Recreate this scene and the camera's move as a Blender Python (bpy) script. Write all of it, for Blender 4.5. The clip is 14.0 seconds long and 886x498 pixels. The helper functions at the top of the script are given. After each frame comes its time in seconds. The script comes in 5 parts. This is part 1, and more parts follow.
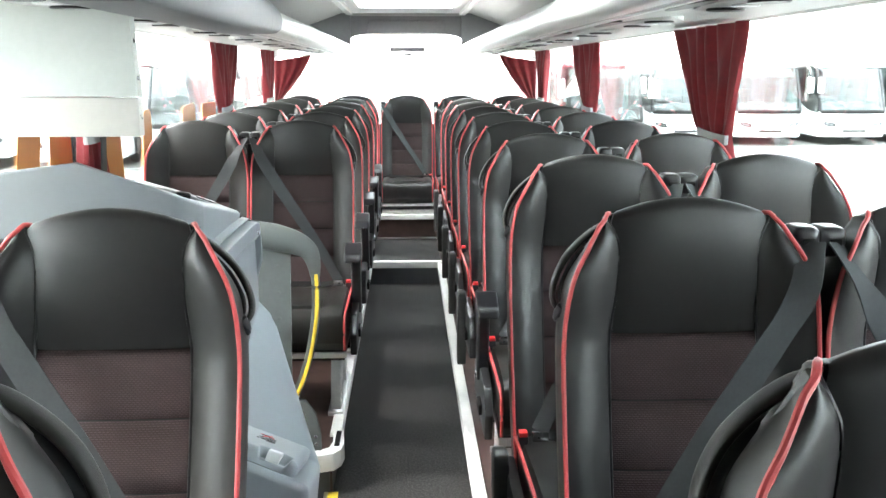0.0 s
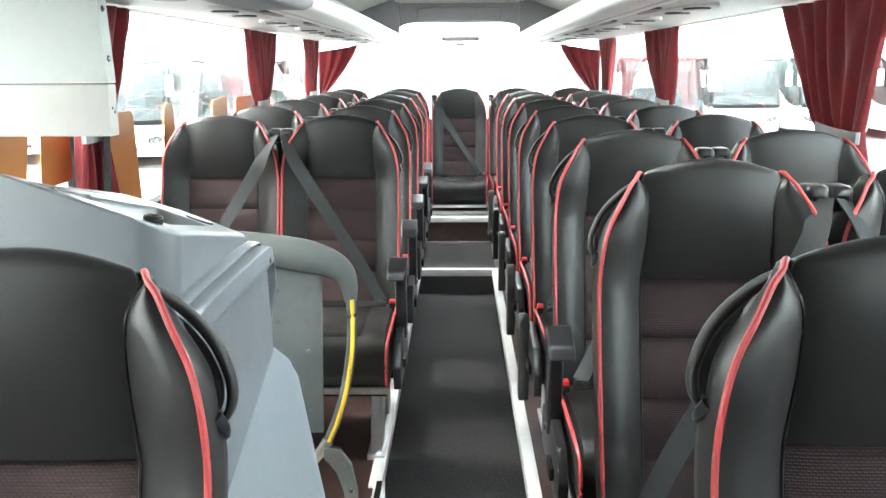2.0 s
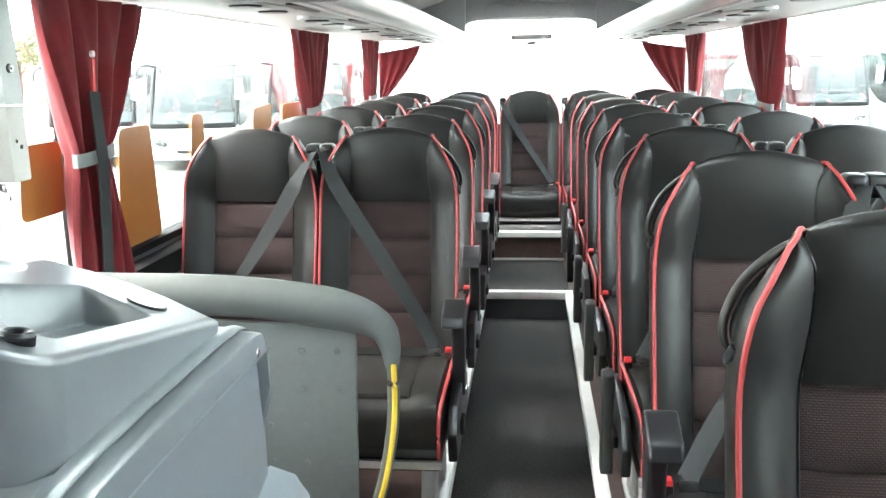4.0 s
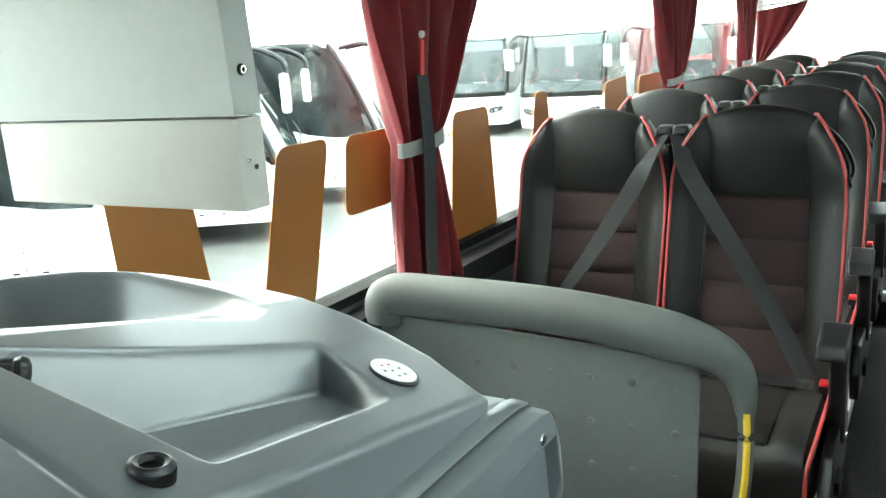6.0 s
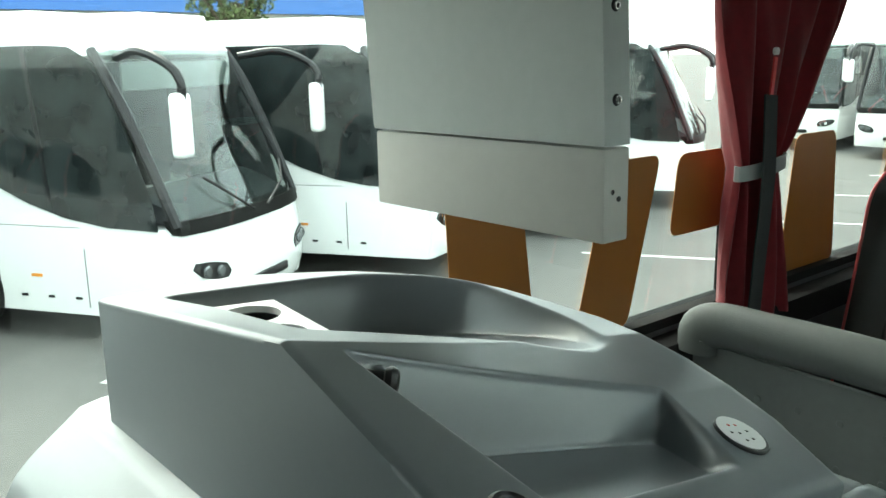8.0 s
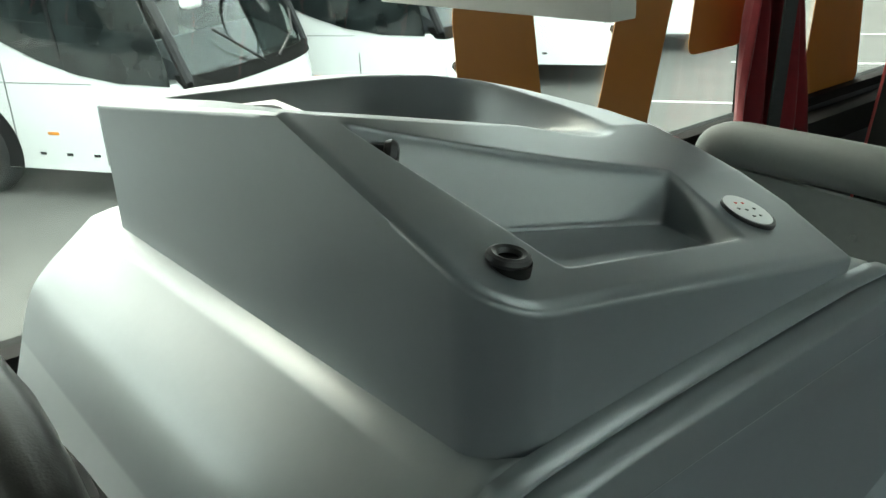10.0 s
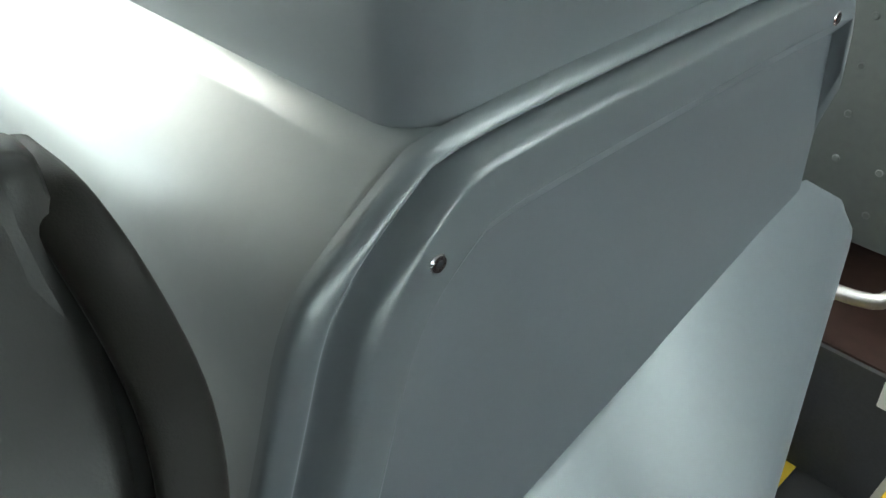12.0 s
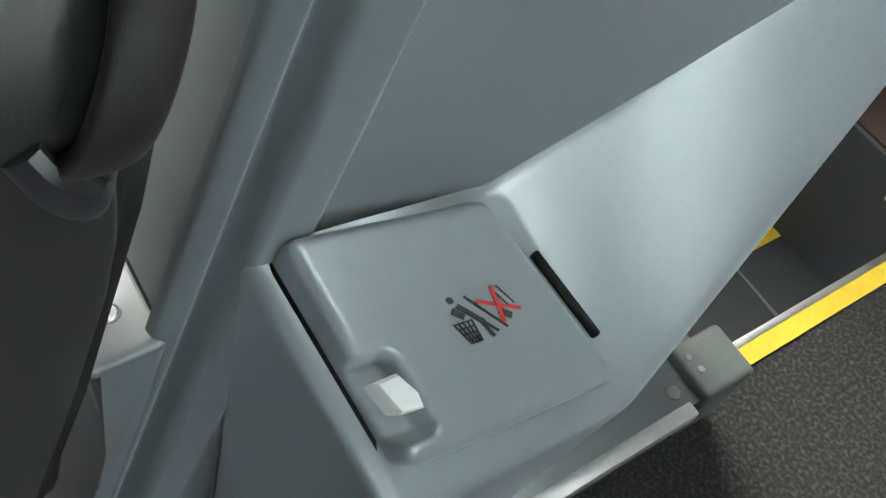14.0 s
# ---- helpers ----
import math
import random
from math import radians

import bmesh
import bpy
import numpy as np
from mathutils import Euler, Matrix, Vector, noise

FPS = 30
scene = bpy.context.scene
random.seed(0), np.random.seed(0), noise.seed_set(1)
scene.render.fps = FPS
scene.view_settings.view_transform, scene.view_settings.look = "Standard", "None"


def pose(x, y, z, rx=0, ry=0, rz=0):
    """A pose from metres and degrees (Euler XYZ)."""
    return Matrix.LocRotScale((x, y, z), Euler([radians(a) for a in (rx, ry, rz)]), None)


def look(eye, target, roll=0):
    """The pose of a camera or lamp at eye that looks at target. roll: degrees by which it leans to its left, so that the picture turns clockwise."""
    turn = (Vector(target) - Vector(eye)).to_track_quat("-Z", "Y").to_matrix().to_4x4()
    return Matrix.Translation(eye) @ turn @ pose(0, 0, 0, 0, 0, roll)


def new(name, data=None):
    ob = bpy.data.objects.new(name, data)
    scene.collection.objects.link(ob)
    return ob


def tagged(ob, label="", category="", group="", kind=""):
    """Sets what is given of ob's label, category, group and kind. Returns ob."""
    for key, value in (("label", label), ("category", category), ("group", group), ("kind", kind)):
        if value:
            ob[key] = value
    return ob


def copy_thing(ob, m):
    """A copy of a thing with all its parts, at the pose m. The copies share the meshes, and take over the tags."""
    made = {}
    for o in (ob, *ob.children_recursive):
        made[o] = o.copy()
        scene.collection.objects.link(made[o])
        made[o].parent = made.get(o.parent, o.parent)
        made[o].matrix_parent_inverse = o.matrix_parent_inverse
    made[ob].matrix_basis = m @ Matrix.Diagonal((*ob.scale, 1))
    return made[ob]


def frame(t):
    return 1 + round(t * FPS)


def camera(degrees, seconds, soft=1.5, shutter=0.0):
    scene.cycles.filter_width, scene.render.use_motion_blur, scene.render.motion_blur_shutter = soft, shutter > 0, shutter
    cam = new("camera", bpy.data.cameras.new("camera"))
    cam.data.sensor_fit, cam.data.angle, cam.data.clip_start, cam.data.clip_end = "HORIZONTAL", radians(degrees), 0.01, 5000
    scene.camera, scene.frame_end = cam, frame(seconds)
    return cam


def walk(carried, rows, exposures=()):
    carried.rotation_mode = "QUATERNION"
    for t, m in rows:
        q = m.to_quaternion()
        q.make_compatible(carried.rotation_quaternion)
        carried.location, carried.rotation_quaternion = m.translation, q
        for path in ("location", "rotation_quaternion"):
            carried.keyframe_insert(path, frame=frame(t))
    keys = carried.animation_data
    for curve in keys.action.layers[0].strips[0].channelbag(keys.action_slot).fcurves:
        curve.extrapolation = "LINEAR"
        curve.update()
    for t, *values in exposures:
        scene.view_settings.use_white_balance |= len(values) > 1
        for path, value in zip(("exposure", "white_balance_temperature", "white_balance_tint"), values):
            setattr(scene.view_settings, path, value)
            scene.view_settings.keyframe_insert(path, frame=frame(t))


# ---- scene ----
cam = camera(54.4, 14.0)
PATH = [
    (0, (0.029, -0.556, 1.491), (0.108, 1.401, 1.085), 0.0),
    (0.5, (0.079, -0.466, 1.491), (0.016, 1.494, 1.094), -0.2),
    (1, (0.085, -0.33, 1.48), (-0.018, 1.624, 1.067), -0.4),
    (1.5, (0.037, -0.159, 1.481), (-0.03, 1.796, 1.064), -0.2),
    (2, (0.016, -0.04, 1.46), (-0.021, 1.916, 1.043), -0.3),
    (2.5, (0.053, 0.091, 1.462), (0.031, 2.045, 1.035), -0.2),
    (2.7, (0.071, 0.135, 1.473), (-0.05, 2.087, 1.057), -0.5),
    (4.8, (-0.012, 0.698, 1.467), (-0.284, 2.636, 1.053), -1.4),
    (5, (-0.006, 0.739, 1.473), (-0.409, 2.656, 1.066), -2.0),
    (5.5, (0.008, 0.796, 1.479), (-0.726, 2.601, 1.026), -3.5),
    (6, (-0.022, 0.83, 1.483), (-1.003, 2.511, 1.025), -3.8),
    (6.5, (-0.056, 0.833, 1.493), (-1.238, 2.385, 1.051), -2.6),
    (7, (-0.076, 0.82, 1.512), (-1.441, 2.223, 1.099), -2.5),
    (7.2, (-0.081, 0.813, 1.52), (-1.498, 2.169, 1.127), -2.2),
    (9.3, (-0.077, 0.824, 1.48), (-1.602, 1.983, 0.903), -2.5),
    (9.5, (-0.074, 0.824, 1.472), (-1.58, 1.982, 0.846), -2.7),
    (10, (-0.068, 0.821, 1.452), (-1.522, 1.971, 0.7), -2.9),
    (10.5, (-0.067, 0.816, 1.436), (-1.481, 1.932, 0.568), -3.0),
    (11, (-0.067, 0.809, 1.424), (-1.445, 1.892, 0.459), -3.0),
    (11.5, (-0.064, 0.808, 1.406), (-1.355, 1.902, 0.341), -2.0),
    (12, (-0.054, 0.814, 1.368), (-1.248, 1.93, 0.215), -1.0),
    (12.5, (-0.055, 0.818, 1.343), (-1.211, 1.855, 0.082), -1.5),
    (12.7, (-0.06, 0.817, 1.337), (-1.192, 1.812, 0.022), -0.8),
    (13, (-0.071, 0.813, 1.321), (-1.126, 1.743, -0.102), 2.0),
    (13.2, (-0.063, 0.819, 1.312), (-1.077, 1.718, -0.159), 4.4),
    (13.5, (-0.048, 0.818, 1.299), (-1.008, 1.696, -0.22), 11.0),
    (14, (-0.054, 0.823, 1.306), (-0.86, 1.636, -0.335), 15.9),
]
walk(cam, [(t, look(eye, target, roll)) for t, eye, target, roll in PATH],
     exposures=[(0, 4.78, 6500, 14), (2.7, 4.85, 6500, 13), (4.8, 4.68, 6500, 10), (5.5, 4.38, 6500, 6), (6.5, 3.5, 6500, 2), (7.2, 2.9, 6450, 1), (9.3, 2.45, 6850, 0), (11, 3.05, 6700, 4), (12, 3.65, 6600, 8), (13, 4.2, 6550, 10), (14, 4.05, 6600, 11)])

# ---- world, sun, large lights ----
world = bpy.data.worlds.new("world")
scene.world = world
world.use_nodes = True
wn = world.node_tree.nodes
sky = wn.new("ShaderNodeTexSky")
sky.sky_type = "NISHITA"
sky.sun_disc = False
sky.sun_elevation = radians(47)
sky.sun_rotation = radians(275)
sky.air_density, sky.dust_density, sky.ozone_density = 1.0, 4.0, 1.0
mix = wn.new("ShaderNodeMix")
mix.data_type = "RGBA"
mix.inputs[0].default_value = 0.6
mix.inputs[7].default_value = (9.0, 9.4, 9.6, 1)      # cloud layer, evenly white
world.node_tree.links.new(sky.outputs[0], mix.inputs[6])
world.node_tree.links.new(mix.outputs[2], wn["Background"].inputs[0])
wn["Background"].inputs[1].default_value = 0.15

sun = new("sun", bpy.data.lights.new("sun", "SUN"))
sun.data.energy, sun.data.angle, sun.data.color = 0.75, radians(40), (1.0, 0.98, 0.94)
sun.rotation_euler = (radians(43), 0, radians(-95))


WL, WR, CX = -1.15, 1.19, 0.02          # glass on either side and the coach's middle
REAR, FRONT = 7.25, -3.7


# ---- materials ----
def material(name, color, rough=0.5, metal=0.0, spread=0.12, scale=30.0, bump=0.0, bump_scale=300.0, vein=None, spec=0.5, coat=0.0, each=0.0, ior=1.5):
    m = bpy.data.materials.new(name)
    m.use_nodes = True
    t = m.node_tree
    b = t.nodes["Principled BSDF"]
    b.inputs["Metallic"].default_value = metal
    b.inputs["Specular IOR Level"].default_value = spec
    b.inputs["Coat Weight"].default_value, b.inputs["IOR"].default_value = coat, ior
    co = t.nodes.new("ShaderNodeTexCoord")
    n1 = t.nodes.new("ShaderNodeTexNoise")
    n1.inputs["Scale"].default_value, n1.inputs["Detail"].default_value = scale, 5
    t.links.new(co.outputs["Object"], n1.inputs["Vector"])
    n2 = t.nodes.new("ShaderNodeTexNoise")
    n2.inputs["Scale"].default_value, n2.inputs["Detail"].default_value = scale * 0.13, 3
    t.links.new(co.outputs["Object"], n2.inputs["Vector"])
    add = t.nodes.new("ShaderNodeMath")
    add.operation = "ADD"
    t.links.new(n1.outputs[0], add.inputs[0])
    t.links.new(n2.outputs[0], add.inputs[1])
    ramp = t.nodes.new("ShaderNodeMapRange")
    ramp.inputs[1].default_value, ramp.inputs[2].default_value = 0.6, 1.4
    t.links.new(add.outputs[0], ramp.inputs[0])
    mx = t.nodes.new("ShaderNodeMix")
    mx.data_type = "RGBA"
    lo = vein or tuple(max(0.0, c * (1 - spread)) for c in color)
    mx.inputs[6].default_value = (*lo, 1)
    mx.inputs[7].default_value = (*(c * (1 + spread) if not vein else c for c in color), 1)
    t.links.new(ramp.outputs[0], mx.inputs[0])
    out = mx.outputs[2]
    if each:
        info = t.nodes.new("ShaderNodeObjectInfo")
        hsv = t.nodes.new("ShaderNodeHueSaturation")
        r2 = t.nodes.new("ShaderNodeMapRange")
        r2.inputs[3].default_value, r2.inputs[4].default_value = 1 - each, 1 + each
        t.links.new(info.outputs["Random"], r2.inputs[0])
        t.links.new(r2.outputs[0], hsv.inputs["Value"])
        t.links.new(out, hsv.inputs["Color"])
        out = hsv.outputs[0]
    t.links.new(out, b.inputs["Base Color"])
    rr = t.nodes.new("ShaderNodeMapRange")
    rr.inputs[3].default_value, rr.inputs[4].default_value = max(0.02, rough * 0.85), min(1.0, rough * 1.15)
    t.links.new(n2.outputs[0], rr.inputs[0])
    t.links.new(rr.outputs[0], b.inputs["Roughness"])
    if bump:
        n3 = t.nodes.new("ShaderNodeTexNoise")
        n3.inputs["Scale"].default_value, n3.inputs["Detail"].default_value = bump_scale, 3
        t.links.new(co.outputs["Object"], n3.inputs["Vector"])
        bp = t.nodes.new("ShaderNodeBump")
        bp.inputs["Strength"].default_value, bp.inputs["Distance"].default_value = bump, 0.004
        t.links.new(n3.outputs[0], bp.inputs["Height"])
        t.links.new(bp.outputs[0], b.inputs["Normal"])
    return m


def weave(m, scale, axis_scale, strength):
    """A woven relief of fine ribs and dashes on a cloth."""
    t = m.node_tree
    b = t.nodes["Principled BSDF"]
    co = t.nodes.new("ShaderNodeTexCoord")
    mp = t.nodes.new("ShaderNodeMapping")
    mp.inputs["Scale"].default_value = axis_scale
    mp.inputs["Rotation"].default_value = (radians(90), 0, 0)
    t.links.new(co.outputs["Object"], mp.inputs[0])
    br = t.nodes.new("ShaderNodeTexBrick")
    br.inputs["Scale"].default_value = scale
    br.inputs["Mortar Size"].default_value = 0.12
    br.inputs["Mortar Smooth"].default_value = 0.6
    t.links.new(mp.outputs[0], br.inputs[0])
    bp = t.nodes.new("ShaderNodeBump")
    bp.invert = True
    bp.inputs["Strength"].default_value, bp.inputs["Distance"].default_value = strength, 0.002
    t.links.new(br.outputs["Fac"], bp.inputs["Height"])
    t.links.new(bp.outputs[0], b.inputs["Normal"])
    dk = t.nodes.new("ShaderNodeMix")
    dk.data_type, dk.blend_type = "RGBA", "MULTIPLY"
    src = b.inputs["Base Color"].links[0].from_socket
    t.links.new(src, dk.inputs[6])
    dk.inputs[7].default_value = (0.55, 0.5, 0.5, 1)
    t.links.new(br.outputs["Fac"], dk.inputs[0])
    t.links.new(dk.outputs[2], b.inputs["Base Color"])
    return m


def glass_material(name, tint, rough=0.0):
    m = bpy.data.materials.new(name)
    m.use_nodes = True
    b = m.node_tree.nodes["Principled BSDF"]
    b.inputs["Base Color"].default_value = (*tint, 1)
    b.inputs["Transmission Weight"].default_value = 1.0
    b.inputs["Roughness"].default_value = rough
    b.inputs["IOR"].default_value = 1.45
    return m


LEATHER = material("black_leather", (0.0128, 0.0126, 0.0115), 0.40, spec=0.33, spread=0.14, scale=60, bump=0.06, bump_scale=800)
FABRIC = weave(material("brown_fabric", (0.062, 0.037, 0.036), 0.92, spread=0.2, scale=220, bump=0.0), 75, (1.0, 0.6, 1.0), 0.6)
PIPING = material("red_piping", (0.44, 0.05, 0.05), 0.45, spread=0.08, scale=80)
SHELL = material("black_plastic_shell", (0.0062, 0.006, 0.0053), 0.55, spec=0.12, spread=0.15, scale=40, bump=0.05, bump_scale=900)
LOOP = material("grained_black_vinyl", (0.0125, 0.0115, 0.010), 0.45, spec=0.15, spread=0.12, scale=60, bump=0.10, bump_scale=1300)
ARMG = material("dark_grey_plastic", (0.035, 0.037, 0.036), 0.38, spec=0.4, spread=0.15, scale=50)
BLACK = material("black_plastic", (0.010, 0.010, 0.011), 0.32, spec=0.4, spread=0.2, scale=50)
STRAP = material("belt_webbing", (0.045, 0.049, 0.050), 0.85, spec=0.15, spread=0.1, scale=200, bump=0.2, bump_scale=900)
RED = material("red_plastic", (0.6, 0.03, 0.03), 0.35)
CHROME = material("chrome", (0.7, 0.7, 0.7), 0.2, metal=1.0, spread=0.05)
ALU = material("brushed_aluminium", (0.72, 0.72, 0.71), 0.38, metal=1.0, spread=0.08, scale=120)
TRIM = material("white_trim", (0.82, 0.82, 0.80), 0.4, spread=0.06, scale=60)
GREY = material("grey_moulded_plastic", (0.108, 0.124, 0.131), 0.34, spec=1.0, ior=1.56, spread=0.04, scale=90)
GREYL = material("light_grey_moulded_plastic", (0.148, 0.170, 0.175), 0.38, spec=1.0, ior=1.62, spread=0.04, scale=90)
GREYB = material("satin_grey_bin_plastic", (0.205, 0.234, 0.248), 0.31, spec=1.0, ior=1.62, spread=0.04, scale=90)
PANELG = material("grey_partition_panel", (0.105, 0.117, 0.113), 0.6, spec=0.3, spread=0.08, scale=60)
PAD = material("grey_padded_vinyl", (0.080, 0.090, 0.086), 0.58, spec=0.3, spread=0.06, scale=90, bump=0.15, bump_scale=500)
MONG = material("pale_grey_housing", (0.42, 0.445, 0.42), 0.4, spread=0.04, scale=60, bump=0.05, bump_scale=900)
MONB = material("cream_grey_housing", (0.47, 0.46, 0.42), 0.45, spread=0.04, scale=60, bump=0.05, bump_scale=900)
RACK = material("rack_grey_plastic", (0.50, 0.50, 0.48), 0.45, spread=0.06, scale=30)
RACKW = material("rack_white_edge", (0.78, 0.78, 0.76), 0.3, spread=0.03, scale=30)
RACKD = material("rack_dark_grey", (0.22, 0.22, 0.225), 0.5, spread=0.08, scale=40)
CEIL = material("ceiling_lining", (0.76, 0.76, 0.75), 0.75, spread=0.05, scale=200, bump=0.1, bump_scale=800)
CARPET = material("dark_carpet", (0.016, 0.0155, 0.015), 0.95, vein=(0.085, 0.081, 0.078), scale=1000, bump=0.6, bump_scale=1000)
for node in CARPET.node_tree.nodes:
    if node.type == "MAP_RANGE" and abs(node.inputs[1].default_value - 0.6) < 0.01:
        node.inputs[1].default_value, node.inputs[2].default_value = 0.78, 1.02
WOODF = material("brown_wood_floor", (0.055, 0.03, 0.025), 0.45, spread=0.4, scale=25)
WALLD = material("dark_grey_side_lining", (0.06, 0.065, 0.07), 0.7, spread=0.15, scale=150, bump=0.2, bump_scale=600)
WALLG = material("grey_side_lining", (0.16, 0.17, 0.17), 0.6, spread=0.08, scale=80)
RUBBER = material("black_rubber", (0.016, 0.016, 0.016), 0.8, spec=0.08)
STEPF = material("dark_step_rubber", (0.035, 0.037, 0.04), 0.55, spread=0.2, scale=180, bump=0.2, bump_scale=400)
YELLOW = material("yellow_tape", (0.72, 0.5, 0.04), 0.5, spread=0.12, scale=60)
CURTAIN = material("red_velvet", (0.15, 0.005, 0.009), 0.85, spread=0.25, scale=60, bump=0.2, bump_scale=700)
CURTAIN.node_tree.nodes["Principled BSDF"].inputs["Sheen Weight"].default_value = 0.15
TIE = material("grey_tieback", (0.24, 0.255, 0.25), 0.7)
WHITEP = material("white_plastic", (0.75, 0.75, 0.74), 0.35, spread=0.03)
DECAL = material("orange_brown_film", (0.32, 0.125, 0.022), 0.4, spread=0.06, scale=12)
GLASS = glass_material("tinted_window_glass", (0.60, 0.66, 0.625))
PAINT = material("white_coach_paint", (0.86, 0.87, 0.85), 0.25, spread=0.02, scale=5, coat=0.5)
PAINTR = material("red_coach_paint", (0.5, 0.04, 0.05), 0.25, spread=0.04, scale=5, coat=0.5)
# the strong mottling stands in for reflections and the interior behind the glass
CGLASS = material("dark_coach_glass", (0.02, 0.026, 0.026), 0.06, spread=0.8, scale=3.5, spec=0.5)
WSCREEN = glass_material("green_windscreen", (0.62, 0.70, 0.67))
TYRE = material("tyre_rubber", (0.025, 0.025, 0.025), 0.8)
ASPHALT = material("grey_concrete_yard", (0.12, 0.117, 0.108), 0.85, spread=0.22, scale=1.2, bump=0.3, bump_scale=40)
LINEP = material("road_line", (0.6, 0.6, 0.56), 0.7)
BLUE = material("blue_roof_sheet", (0.03, 0.12, 0.36), 0.5)
CREAM = material("cream_wall", (0.6, 0.58, 0.5), 0.8)
LEAF = material("foliage", (0.09, 0.12, 0.04), 0.8, spread=0.5, scale=3)
BARK = material("bark", (0.1, 0.075, 0.05), 0.9)
INKB = material("black_print", (0.01, 0.01, 0.01), 0.5)
INKR = material("red_print", (0.6, 0.03, 0.03), 0.5)
AMBER = material("amber_lens", (0.8, 0.3, 0.03), 0.3)
LAMPG = material("lamp_glass", (0.16, 0.17, 0.175), 0.1, metal=0.6, spread=0.8, scale=40)


# ---- builders ----
def mesh_of(name, bm, mat, smooth=True, angle=40):
    me = bpy.data.meshes.new(name)
    bmesh.ops.recalc_face_normals(bm, faces=bm.faces)
    bm.to_mesh(me)
    bm.free()
    me.materials.append(mat)
    if smooth:
        for p in me.polygons:
            p.use_smooth = True
        me.set_sharp_from_angle(angle=radians(angle))
    return me


def part(name, bm, mat, parent=None, label="", smooth=True, angle=40):
    ob = new(name, mesh_of(name, bm, mat, smooth, angle))
    if parent is not None:
        ob.parent = parent
    if label:
        ob["label"] = label
    return ob


def thing(name, place, label, category, group="", kind=""):
    ob = new(name)
    ob.empty_display_size = 0.05
    ob.location = place
    return tagged(ob, label, category, group, kind)


def box(lo, hi, bevel=0.0, seg=2, bm=None):
    bm2 = bmesh.new()
    bmesh.ops.create_cube(bm2, size=1)
    for v in bm2.verts:
        v.co = Vector([lo[i] + (hi[i] - lo[i]) * (v.co[i] + 0.5) for i in range(3)])
    if bevel:
        bmesh.ops.bevel(bm2, geom=bm2.edges[:], offset=bevel, segments=seg, profile=0.6, affect="EDGES")
    return join(bm, bm2)


def join(bm, other):
    if bm is None:
        return other
    me = bpy.data.meshes.new("tmp")
    other.to_mesh(me)
    other.free()
    bm.from_mesh(me)
    bpy.data.meshes.remove(me)
    return bm


def loft(rings, closed=True, caps=True, bm=None, loop=False):
    """Skin over rings of points, each ring with as many points."""
    b = bmesh.new()
    rows = [[b.verts.new(p) for p in r] for r in rings]
    n = len(rows[0])
    pairs = list(zip(rows, rows[1:])) + ([(rows[-1], rows[0])] if loop else [])
    for r0, r1 in pairs:
        for i in range(n if closed else n - 1):
            j = (i + 1) % n
            b.faces.new((r0[i], r0[j], r1[j], r1[i]))
    if caps and closed and not loop:
        b.faces.new(rows[0])
        b.faces.new(rows[-1][::-1])
    return join(bm, b)


def prism(poly, axis, lo, hi, bevel=0.0, seg=2, bm=None):
    """A flat outline, drawn in the two other axes, drawn out along one axis."""
    def at(p, v):
        q = list(p)
        q.insert(axis, v)
        return q
    b = loft([[at(p, lo) for p in poly], [at(p, hi) for p in poly]])
    if bevel:
        bmesh.ops.bevel(b, geom=b.edges[:], offset=bevel, segments=seg, profile=0.6, affect="EDGES", clamp_overlap=True)
    return join(bm, b)


def tube(points, radius, sides=8, bm=None, flat=1.0, closed=False, up=(0, 0, 1)):
    """A round bar along points; flat squeezes it along its second axis."""
    pts = [Vector(p) for p in points]
    rings = []
    for i, p in enumerate(pts):
        d = (pts[(i + 1) % len(pts)] if closed or i + 1 < len(pts) else p) - (pts[i - 1] if closed or i else p)
        d.normalize()
        a = d.cross(Vector(up))
        if a.length < 1e-3:
            a = d.cross(Vector((0, 1, 0)))
        a.normalize()
        c = a.cross(d)
        rings.append([p + a * (radius * math.cos(2 * math.pi * k / sides)) + c * (radius * flat * math.sin(2 * math.pi * k / sides)) for k in range(sides)])
    return loft(rings, bm=bm, loop=closed)


def ribbon(points, wide, thick, side, bm=None):
    """A flat strap along points; side gives the direction of its width."""
    rings = []
    pts = [Vector(p) for p in points]
    for i, p in enumerate(pts):
        d = ((pts[i + 1] if i + 1 < len(pts) else p) - (pts[i - 1] if i else p)).normalized()
        s = Vector(side)
        s = (s - d * s.dot(d)).normalized()
        n = d.cross(s)
        rings.append([p + s * a * wide / 2 + n * c * thick / 2 for a, c in ((-1, -1), (1, -1), (1, 1), (-1, 1))])
    return loft(rings, bm=bm)


def disc(center, normal, radius, thick, sides=24, bm=None, bevel=0.0):
    n = Vector(normal).normalized()
    c = Vector(center)
    a = n.orthogonal().normalized()
    d = n.cross(a)
    ring = lambda h, r: [c + n * h + a * (r * math.cos(2 * math.pi * k / sides)) + d * (r * math.sin(2 * math.pi * k / sides)) for k in range(sides)]
    rings = [ring(0, radius), ring(thick, radius)] if not bevel else [ring(0, radius), ring(thick - bevel, radius), ring(thick, radius - bevel)]
    return loft(rings, bm=bm)


def torus(center, normal, big, small, sides=24, around=8, bm=None):
    n = Vector(normal).normalized()
    a = n.orthogonal().normalized()
    d = n.cross(a)
    pts = [Vector(center) + a * big * math.cos(2 * math.pi * k / sides) + d * big * math.sin(2 * math.pi * k / sides) for k in range(sides)]
    return tube(pts, small, around, bm=bm, closed=True, up=n)


